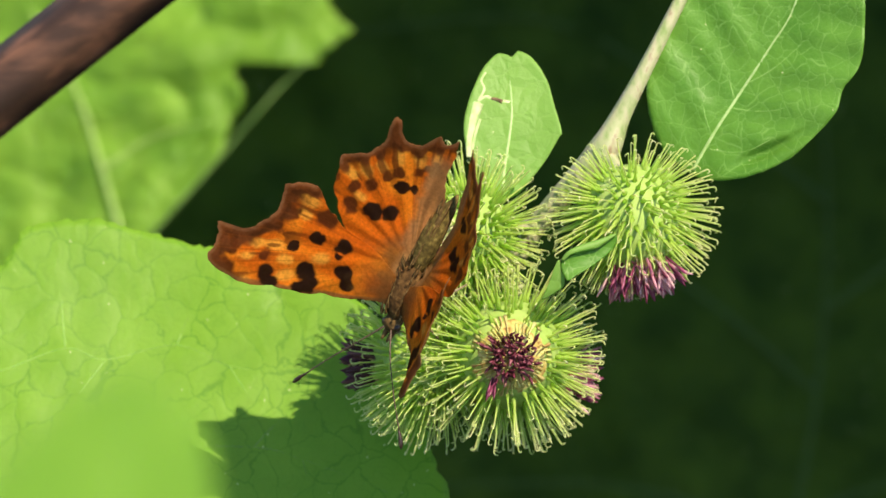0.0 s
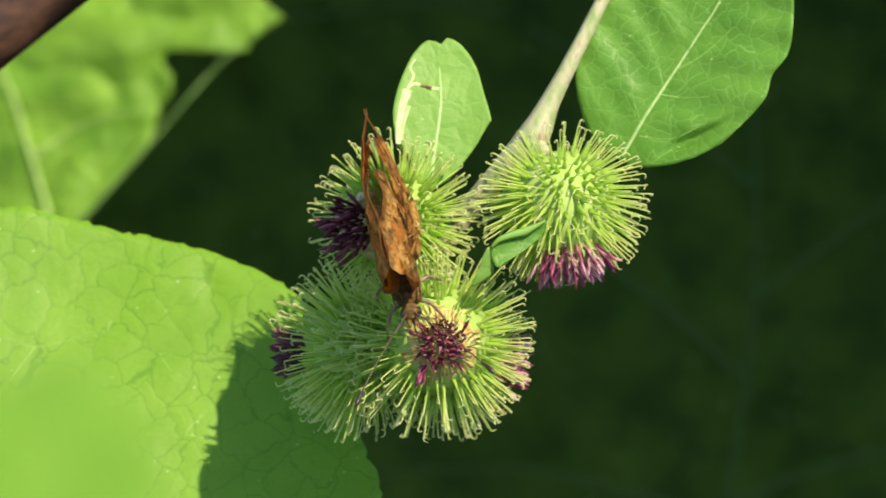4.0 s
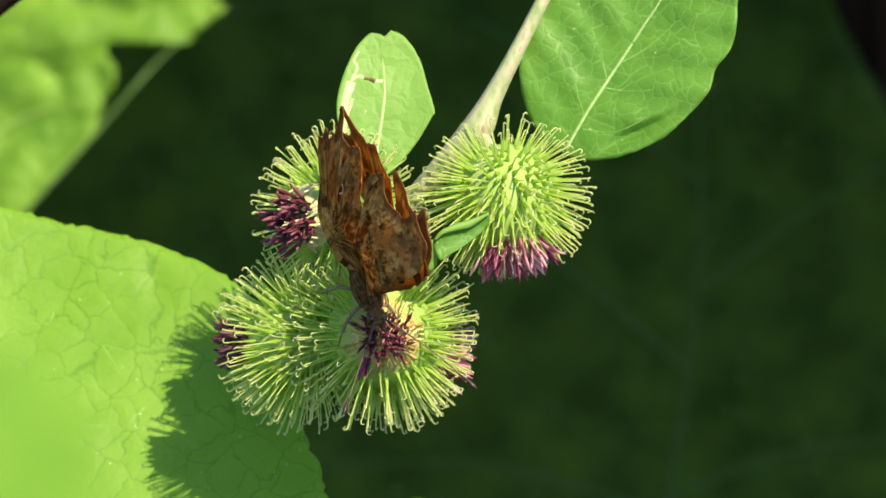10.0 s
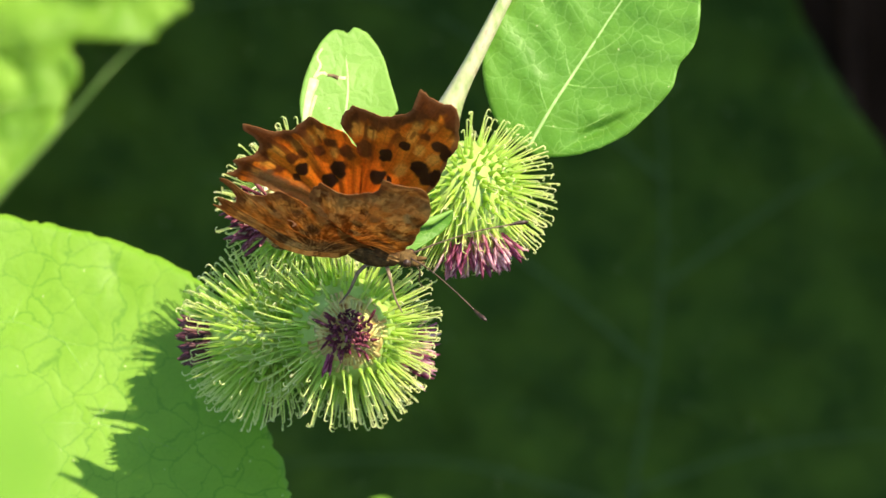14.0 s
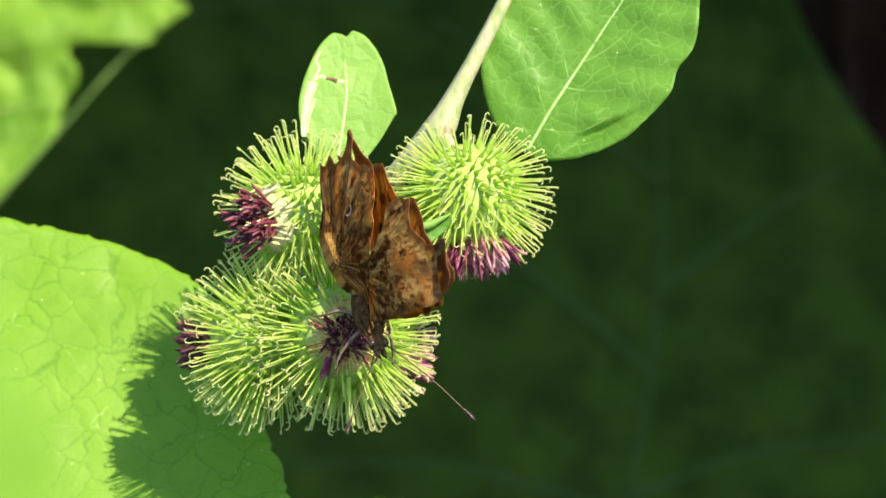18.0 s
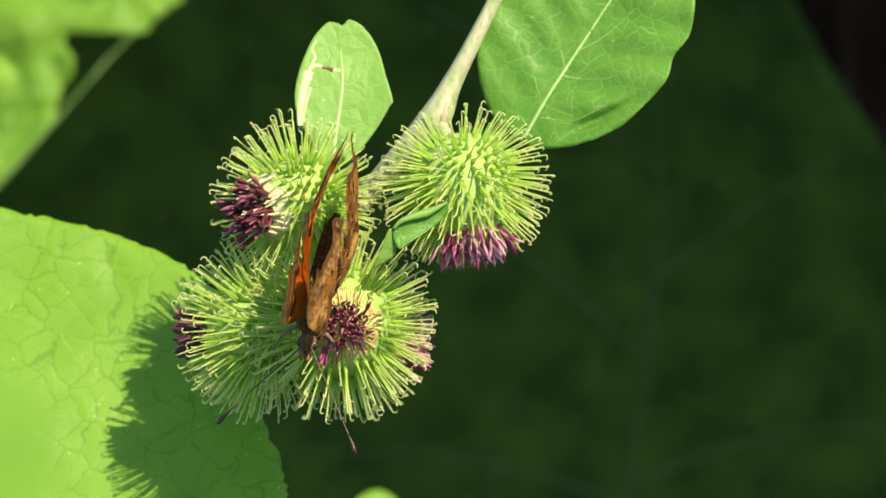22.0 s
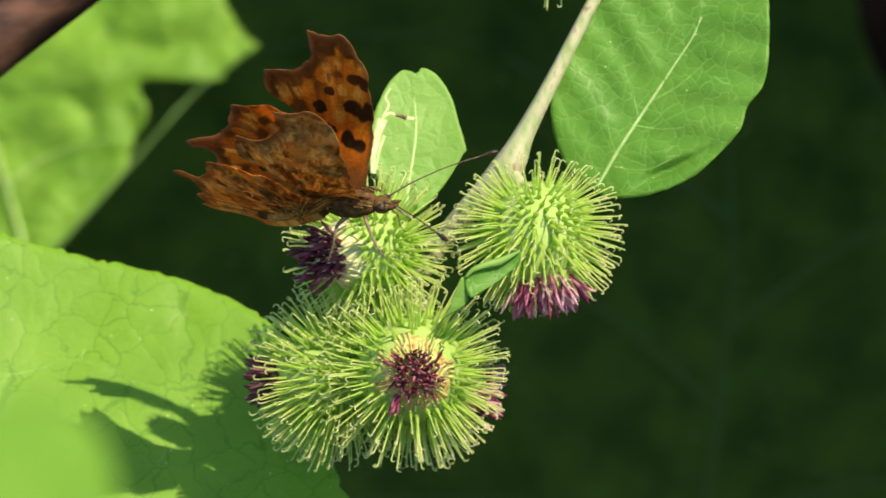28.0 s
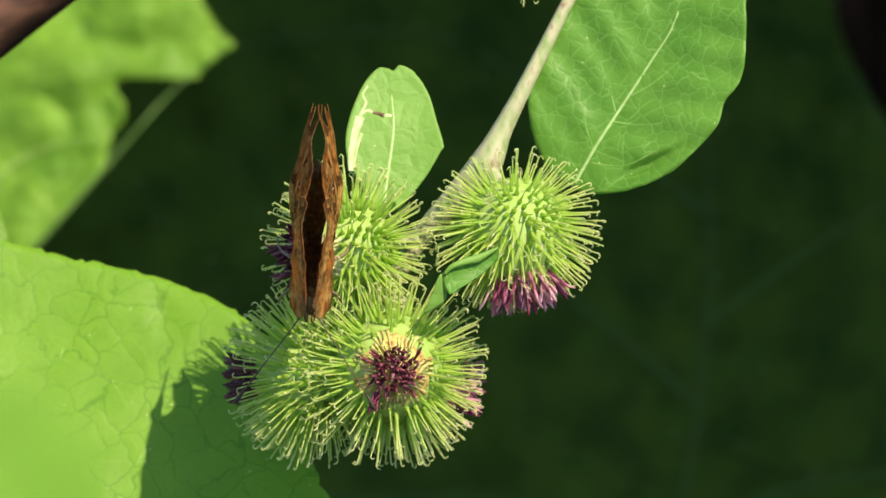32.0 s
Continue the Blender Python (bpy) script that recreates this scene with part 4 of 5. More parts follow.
def wing_mesh(name, outline, centre, fore, sign):
    rim = np.array(smooth_line(outline, 11, True))
    n, rings = len(rim), 72
    step = np.arange(n)
    fringe = 0.22 * (grain(step * 1.0, step * 0, 1.6, 21) - 0.5) + 0.5 * (grain(step * 1.0, step * 0, 7.0, 22) - 0.5)
    out = rim - np.array(centre)
    rim = np.array(centre) + out * (1 + (fringe / np.linalg.norm(out, axis=1))[:, None])
    fs = (np.arange(rings + 1) / rings) ** 0.85
    pts = np.array(centre) + (rim - np.array(centre))[None] * fs[:, None, None]
    xy = pts.reshape(-1, 2)
    x, y = xy[:, 0], xy[:, 1]
    # how far each point lies from the outer rim (not from the edge next to the body)
    outer = rim[(rim[:, 1] > 14.5) & ~((rim[:, 0] > 5.6) & (rim[:, 1] < 22.5))] if fore else rim[(rim[:, 0] < -11.5) & (rim[:, 1] > 0.6)]
    edge = np.full(len(x), 99.0)
    for a, b in outer[::2]:
        edge = np.minimum(edge, np.hypot(x - a, y - b))
    far = np.hypot(x, y)
    rays = np.arctan2(np.maximum(y, 0.05), x + 3)
    z = 0.12 * np.sin(rays * 22) * soft(far, 3, 9) + -2.0 * np.sin(np.pi * np.clip(far / 21.0, 0, 1)) + 0.12 * (grain(x, y, 3, 31) - 0.5)
    if not fore:
        # the inner margin is drawn out round the abdomen
        z -= 0.8 * (1 - soft(y, 0.0, 2.5)) * soft(-x, 0.5, 4) * (1 - soft(-x, 9, 14))
    half = 0.05 * np.ones(len(x))
    verts = np.concatenate([np.stack([x, y * sign, z + half], 1), np.stack([x, y * sign, z - half], 1)]) * 0.001
    m = len(x)
    idx = np.arange(m).reshape(rings + 1, n)
    nxt = np.roll(idx, -1, axis=1)
    top = np.stack([idx[:-1], idx[1:], nxt[1:], nxt[:-1]], -1).reshape(-1, 4)
    low = top[:, ::-1] + m
    rimq = np.stack([idx[-1], idx[-1] + m, nxt[-1] + m, nxt[-1]], -1)
    faces = np.concatenate([top, low, rimq])
    if sign > 0:
        faces = faces[:, ::-1]
    me = bpy.data.meshes.new(name)
    me.from_pydata(verts.tolist(), [], faces.tolist())
    me.update()
    me.polygons.foreach_set("use_smooth", [True] * len(me.polygons))
    col = np.concatenate([upper_colours(x, y, edge, fore), under_colours(x, y, edge, fore)])
    at_col = me.color_attributes.new("scales", "FLOAT_COLOR", "POINT")
    at_col.data.foreach_set("color", np.concatenate([np.clip(col, 0.002, 1), np.ones((len(col), 1))], 1).astype(np.float32).ravel())
    me.materials.append(M_WING)
    return me


def rounded(length, radius, squash=1.0, rough=0.0, seed=0):
    """A soft ovoid along x, in millimetres."""
    bm = bmesh.new()
    bmesh.ops.create_uvsphere(bm, u_segments=24, v_segments=16, radius=1.0)
    for q in bm.verts:
        k = 1 + rough * noise.noise(q.co * 6 + Vector((seed, 0, 0)))
        q.co = Vector((q.co.x * length * k, q.co.y * radius * k, q.co.z * radius * squash * k)) * 0.001
    return bm


def local_part(name, bm, material, parent, place=(0, 0, 0), label=""):
    me = bpy.data.meshes.new(name)
    bm.to_mesh(me)
    bm.free()
    me.polygons.foreach_set("use_smooth", [True] * len(me.polygons))
    me.materials.append(material)
    ob = new(name, me)
    ob.parent = parent
    ob.location = Vector(place) * 0.001
    if label:
        ob["label"] = label
    return ob


def mm_tube(pts, radii, sides=6):
    bm = bmesh.new()
    line = smooth_line([(*p, r) for p, r in zip(pts, radii)], 5)
    tube(bm, [Vector(q[:3]) * 0.001 for q in line], [q[3] * 0.001 for q in line], sides)
    return bm


butterfly = tagged(new("butterfly"), "orange butterfly with black spots, ragged wing edges and mottled brown undersides", "butterfly")
butterfly.empty_display_size = 0.01
thorax = local_part("thorax", rounded(3.8, 1.95, 0.95, 0.06, 1), M_BACK, butterfly, (0.6, 0, 0.1), "brown furry thorax")
bm = rounded(5.8, 1.45, 0.95, 0.05, 2)
for q in bm.verts:
    t = q.co.x / 0.0058
    q.co.y *= 1 - 0.25 * max(0, -t)
    q.co.z *= 1 - 0.25 * max(0, -t)
    q.co *= 1 + 0.025 * math.sin(t * 24)
    q.co.z -= 0.0009 * max(0, 0.6 - t) ** 2
local_part("abdomen", bm, M_FUR, butterfly, (-7.2, 0, -0.2), "furry brown abdomen")
head = local_part("head", rounded(1.25, 1.2, 0.95, 0.06, 3), M_HAIR, butterfly, (4.8, 0, -0.1))
for s in (1, -1):
    local_part("eye", rounded(0.62, 0.55, 1.15), M_EYE, head, (0.25, 0.85 * s, 0.15))
    local_part("palp", mm_tube([(0.6, 0.35 * s, -0.3), (1.6, 0.45 * s, -0.1), (2.5, 0.4 * s, 0.3)], [0.35, 0.36, 0.12]), M_HAIR, head)
    a = local_part("antenna", mm_tube([(5.5, 0.5 * s, 0.6), (8.5, 2.4 * s, 1.4), (12.5, 5.2 * s, 1.7), (16.0, 7.6 * s, 1.4)], [0.14, 0.09, 0.08, 0.1], 5), M_FEELER, butterfly)
    local_part("club", mm_tube([(15.9, 7.5 * s, 1.4), (16.7, 8.1 * s, 1.35), (17.4, 8.5 * s, 1.3), (17.9, 8.8 * s, 1.25)], [0.11, 0.24, 0.3, 0.12], 7), M_CLUB, a)
    for x0, x1, x2, out in ((2.4, 4.2, 5.2, 4.0), (0.2, -1.6, -2.8, 4.6)):
        local_part("leg", mm_tube([(x0, 0.9 * s, -1.2), ((x0 + x1) / 2, out * 0.62 * s, -1.2), (x1, out * 0.9 * s, -3.6), (x2, out * s, -5.6)], [0.3, 0.24, 0.17, 0.1], 6), M_LEG, butterfly)
    # tufts of fur over the shoulders
    rng = random.Random(5)
    for k in range(16):
        x0, r = rng.uniform(-2.4, 4.4), rng.uniform(0.5, 1.7)
        z0 = math.sqrt(max(0.2, 3.0 - r * r)) * 0.9
        local_part("fur_tuft", mm_tube([(x0, r * s, z0), (x0 - 0.7, (r + 0.2) * s, z0 + 0.35), (x0 - 1.7, (r + 0.3) * s, z0 + 0.4)], [0.16, 0.12, 0.03], 4), M_HAIR, butterfly)
for k in range(44):
    # hairs lying back along the flanks of the abdomen
    rng = random.Random(60 + k)
    x0, a = rng.uniform(-11.5, -2.5), rng.uniform(-2.2, 2.2)
    r = 1.4 - 0.05 * (-2.5 - x0)
    y0, z0 = r * math.sin(a), r * math.cos(a) - 0.2 - 0.9 * max(0.0, 0.6 - (x0 + 7.2) / 5.8) ** 2
    local_part("fur_tuft", mm_tube([(x0, y0, z0), (x0 - 0.8, y0 * 1.1, z0 + 0.05), (x0 - 1.9, y0 * 1.12, z0 - 0.1)], [0.15, 0.11, 0.02], 4), M_HAIR, butterfly)
local_part("proboscis", mm_tube([(5.6, 0, -0.7), (6.4, 0, -1.8), (6.2, 0, -3.4), (6.6, 0, -4.6)], [0.12, 0.1, 0.09, 0.07], 5), M_FEELER, butterfly)
WINGS = {}
for s, tag in ((1, "L"), (-1, "R")):
    for kind, line, mid, fore in (("forewing", FORE, (-0.2, 13.0), True), ("hindwing", HIND, (-9.5, 6.6), False)):
        ob = new(kind, wing_mesh(kind, line, mid, fore, s))
        ob.parent = butterfly
        ob["label"] = "ragged orange wing spotted black above, bark-brown below"
        WINGS[kind[0] + tag] = ob

# ---------------------------------------------------------------- bee
bee = tagged(new("honey_bee"), "tawny honey bee with a banded abdomen, in flight", "bee")
bee.empty_display_size = 0.01


def bee_material():
    m, n, l, p = shader("bee_bands")
    tc = n.new("ShaderNodeTexCoord")
    w = n.new("ShaderNodeTexWave")
    w.inputs["Scale"].default_value, w.inputs["Distortion"].default_value = 150, 1.2
    w.inputs["Detail Scale"].default_value = 300
    l.new(tc.outputs["Object"], w.inputs["Vector"])
    l.new(ramp(n, l, w.outputs[0], [(0.4, (0.03, 0.018, 0.009)), (0.6, (0.15, 0.085, 0.03)), (0.85, (0.3, 0.18, 0.07))]).outputs[0], p.inputs["Base Color"])
    p.inputs["Roughness"].default_value = 0.5
    return m


def clear_wing():
    m, n, l, p = shader("bee_wing")
    p.inputs["Base Color"].default_value = (0.5, 0.45, 0.35, 1)
    p.inputs["Roughness"].default_value = 0.3
    tr = n.new("ShaderNodeBsdfTransparent")
    mx = n.new("ShaderNodeMixShader")
    mx.inputs[0].default_value = 0.92
    l.new(p.outputs[0], mx.inputs[1])
    l.new(tr.outputs[0], mx.inputs[2])
    l.new(mx.outputs[0], n["Material Output"].inputs[0])
    return m


M_BEE, M_BEEWING = bee_material(), clear_wing()
M_BEEFUR = plant_material("bee_fur", [(0.3, (0.12, 0.065, 0.02)), (0.7, (0.36, 0.22, 0.08))], 1200, 0.8, 0, 0.9)
local_part("thorax", rounded(2.7, 2.3, 0.95, 0.14, 4), M_BEEFUR, bee, (2.2, 0, 0.3))
bm = rounded(4.3, 2.3, 0.9, 0.02, 5)
for q in bm.verts:
    k = 1 - 0.3 * max(0.0, -q.co.x / 0.0043)
    q.co.y, q.co.z = q.co.y * k, q.co.z * k
local_part("abdomen", bm, M_BEE, bee, (-2.1, 0, -0.2), "banded black and tawny abdomen")
local_part("head", rounded(1.1, 1.5, 1.0, 0.05, 6), M_BEEFUR, bee, (4.6, 0, 0))
for s in (1, -1):
    local_part("antenna", mm_tube([(5.8, 0.4 * s, 0.5), (7.2, 0.9 * s, 0.7), (8.2, 1.8 * s, 0.2)], [0.12, 0.1, 0.1], 5), M_FEELER, bee)
    for x0 in (3.2, 2.0, 0.6):
        local_part("leg", mm_tube([(x0, 1.2 * s, -1.2), (x0 - 0.4, 2.6 * s, -2.4), (x0 - 1.8, 2.4 * s, -4.4)], [0.28, 0.25, 0.14], 5), M_FEELER, bee)
    for length, turn in ((8.6, 0.35), (6.2, 0.8)):
        bm = bmesh.new()
        rim = []
        for k in range(24):
            a = 2 * math.pi * k / 24
            x, y = length / 2 + length / 2 * math.cos(a), length * 0.17 * math.sin(a) * (1 - 0.25 * math.cos(a + 2))
            p = Vector((-math.sin(turn) * x + 0.3 * y, s * (math.cos(turn) * x + 0.2 * y) + s, 1.6 + 0.12 * x + y * 0.2)) + Vector((2.0, 0, 0))
            rim.append(bm.verts.new(p * 0.001))
        bm.faces.new(rim)
        low = bmesh.ops.extrude_face_region(bm, geom=list(bm.faces))
        bmesh.ops.translate(bm, verts=[g for g in low["geom"] if isinstance(g, bmesh.types.BMVert)], vec=(0, 0, -0.00006))
        local_part("wing", bm, M_BEEWING, bee)


# ---------------------------------------------------------------- what moves
def on_sheet(u, v, w, rx, ry, rz):
    """A place and a turn given in the sheet's own directions."""
    return Matrix.Translation(at(u, v, w)) @ TURN.to_4x4() @ pose(0, 0, 0, rx, ry, rz)


def fore_at(s, lift, sweep):
    return pose(0.0005, 0.0004 * s, 0.0012, lift * s, 0, 0) @ pose(0, 0, 0.00012, 0, 0, sweep * s)


def hind_at(s, lift, sweep):
    return pose(0.0, 0.0004 * s, 0.0010, lift * s, 0, 0) @ pose(0, 0, -0.00012, 0, 0, sweep * s)


def motions():
    """The butterfly walks over the burs and opens and shuts its wings; a bee flies past."""
    walk(butterfly, [
        (0.00, on_sheet(-4.5, -5.0, 12.8, 26.4, 14.7, -113.7)),
        (0.10, on_sheet(-4.0, -4.5, 12.5, 24.3, 14.7, -115.4)),
        (0.20, on_sheet(-2.7, -3.5, 11.7, 19.9, 2.6, -125.1)),
        (0.35, on_sheet(-3.0, -4.1, 10.5, 23.9, 14.8, -114.0)),
        (0.50, on_sheet(-2.5, -4.4, 10.1, 26.1, 14.7, -113.6)),
        (1.00, on_sheet(-2.5, -4.4, 10.1, 26.1, 14.7, -113.6)),
        (1.60, on_sheet(-2.5, -4.4, 10.1, 26.1, 14.7, -113.6)),
        (2.00, on_sheet(-1.9, -3.9, 12.2, 9.2, 0.6, -117.4)),
        (2.10, on_sheet(0.4, -0.5, 11.3, 6.0, 10.7, -107.5)),
        (2.20, on_sheet(0.6, -1.6, 9.4, 32.0, -6.2, -110.3)),
        (2.30, on_sheet(-0.5, -1.6, 13.7, 44.3, -22.4, -115.6)),
        (2.40, on_sheet(-2.0, -1.5, 11.0, 34.4, -24.2, -110.4)),
        (2.50, on_sheet(0.0, -0.6, 11.4, 12.9, 6.7, -103.9)),
        (2.70, on_sheet(1.9, -1.7, 10.7, 16.9, 5.7, -95.8)),
        (3.00, on_sheet(0.9, -3.0, 11.1, 11.9, -16.1, -92.3)),
        (3.20, on_sheet(1.2, 0.2, 10.9, 20.0, 6.9, -101.5)),
        (3.40, on_sheet(2.3, -2.3, 11.1, 0.8, -2.3, -88.6)),
        (3.80, on_sheet(4.1, -3.0, 11.2, 0.9, -3.8, -87.1)),
        (4.00, on_sheet(4.1, -5.7, 10.8, 4.7, -37.1, -79.4)),
        (4.50, on_sheet(4.1, -5.7, 10.8, 4.7, -37.1, -79.4)),
        (5.50, on_sheet(4.8, -6.8, 11.2, -6.1, -30.8, -78.6)),
        (6.50, on_sheet(5.4, -7.8, 11.6, -16.2, -24.5, -79.1)),
        (7.00, on_sheet(5.4, -7.8, 11.6, -16.2, -24.5, -79.1)),
        (9.00, on_sheet(5.3, -6.1, 12.8, -19.4, -29.5, -74.2)),
        (10.00, on_sheet(6.2, -6.9, 11.9, -20.2, -26.0, -70.6)),
        (11.00, on_sheet(6.5, -7.4, 11.6, -19.7, -17.8, -73.4)),
        (11.25, on_sheet(6.5, -7.4, 11.6, -19.7, -17.8, -73.4)),
        (11.70, on_sheet(7.0, -4.4, 14.9, -49.6, -22.9, -28.8)),
        (12.00, on_sheet(8.9, -4.5, 16.7, -32.0, -28.6, -32.1)),
        (12.80, on_sheet(12.1, -6.0, 14.5, -45.5, -15.3, -30.5)),
        (13.10, on_sheet(12.1, -6.0, 14.5, -45.5, -15.3, -30.5)),
        (13.20, on_sheet(11.5, -3.2, 15.9, -42.3, -15.0, -11.1)),
        (13.30, on_sheet(11.5, -3.2, 15.9, -42.3, -15.0, -11.1)),
        (13.40, on_sheet(11.4, -3.8, 16.8, -48.8, -32.4, -14.3)),
        (13.60, on_sheet(11.4, -3.8, 16.8, -48.8, -32.4, -14.3)),
        (13.70, on_sheet(12.1, -4.4, 17.1, -33.6, -4.1, -20.8)),
        (13.80, on_sheet(12.1, -4.4, 17.1, -33.6, -4.1, -20.8)),
        (14.00, on_sheet(11.5, -3.2, 15.9, -42.3, -15.0, -11.1)),
        (14.20, on_sheet(11.5, -3.2, 15.9, -42.3, -15.0, -11.1)),
        (14.40, on_sheet(12.1, -4.4, 17.1, -33.6, -4.1, -20.8)),
        (16.50, on_sheet(9.7, -5.6, 15.4, -39.6, -43.8, -43.1)),
        (17.00, on_sheet(13.4, -9.5, 14.9, -34.8, -11.7, -60.5)),
        (18.00, on_sheet(11.2, -10.1, 16.3, -27.6, -26.7, -71.7)),
        (19.60, on_sheet(9.5, -9.8, 16.6, -28.5, -1.1, -83.0)),
        (20.00, on_sheet(8.2, -11.8, 14.6, -10.7, 0.8, -95.1)),
        (20.20, on_sheet(5.8, -13.6, 12.2, 0.6, 0.2, -93.8)),
        (20.40, on_sheet(5.8, -13.6, 12.2, 0.6, 0.2, -93.8)),
        (21.20, on_sheet(5.4, -12.1, 12.2, 0.6, 0.2, -93.8)),
        (22.00, on_sheet(5.2, -11.1, 12.7, 2.0, -16.2, -102.7)),
        (22.80, on_sheet(7.0, -10.2, 14.2, 4.2, 0.1, -99.2)),
        (24.00, on_sheet(4.1, -10.7, 12.8, 4.9, 1.2, -118.5)),
        (24.40, on_sheet(2.9, -8.2, 11.1, 3.6, 2.1, -136.3)),
        (24.50, on_sheet(2.9, -8.2, 11.1, 3.6, 2.1, -136.3)),
        (24.90, on_sheet(0.9, -4.7, 11.6, 13.2, -18.0, -112.0)),
        (25.40, on_sheet(-1.1, -1.3, 12.0, 13.4, -40.3, -86.4)),
        (25.90, on_sheet(-3.2, 2.2, 12.5, -5.0, -59.3, -46.5)),
        (26.50, on_sheet(-5.6, 6.3, 13.0, -58.0, -58.8, 30.8)),
        (26.90, on_sheet(-6.9, 6.1, 13.9, -81.6, -63.5, 42.3)),
        (27.00, on_sheet(-7.1, 7.4, 14.5, -71.2, -56.3, 36.9)),
        (27.20, on_sheet(-2.5, 8.6, 12.6, -66.1, -48.1, 20.9)),
        (27.40, on_sheet(-3.1, 8.5, 13.8, -55.4, -55.2, 19.2)),
        (27.50, on_sheet(-2.3, 9.0, 14.9, -62.4, -52.8, 19.8)),
        (27.60, on_sheet(-0.7, 7.5, 11.4, -86.3, -47.7, 19.8)),
        (27.80, on_sheet(0.1, 7.8, 13.7, -50.7, -27.9, 0.1)),
        (28.00, on_sheet(0.1, 7.8, 13.7, -50.7, -27.9, 0.1)),
        (28.50, on_sheet(-1.7, 6.9, 13.3, -49.3, -45.3, 7.0)),
        (28.80, on_sheet(-4.1, 7.7, 14.5, -67.6, -49.7, 24.6)),
        (29.00, on_sheet(-2.9, 8.3, 16.0, -52.4, -50.1, 22.1)),
        (29.20, on_sheet(-1.4, 7.4, 13.9, -57.8, -56.9, 12.2)),
        (29.40, on_sheet(-3.7, 3.4, 13.2, -11.7, -67.6, -62.2)),
        (29.50, on_sheet(-4.4, 4.1, 12.4, 5.1, -46.4, -82.2)),
        (29.70, on_sheet(-4.4, 3.8, 13.0, -8.9, -50.3, -80.4)),
        (30.00, on_sheet(-2.7, 2.6, 11.0, 2.8, -37.4, -88.6)),
        (30.50, on_sheet(-3.9, 3.6, 11.7, 7.2, 7.7, -100.5)),
        (31.00, on_sheet(-1.5, 0.1, 10.7, 1.0, 2.5, -89.7)),
        (32.00, on_sheet(-1.6, -0.1, 10.7, 0.2, 1.4, -93.0)),
    ])
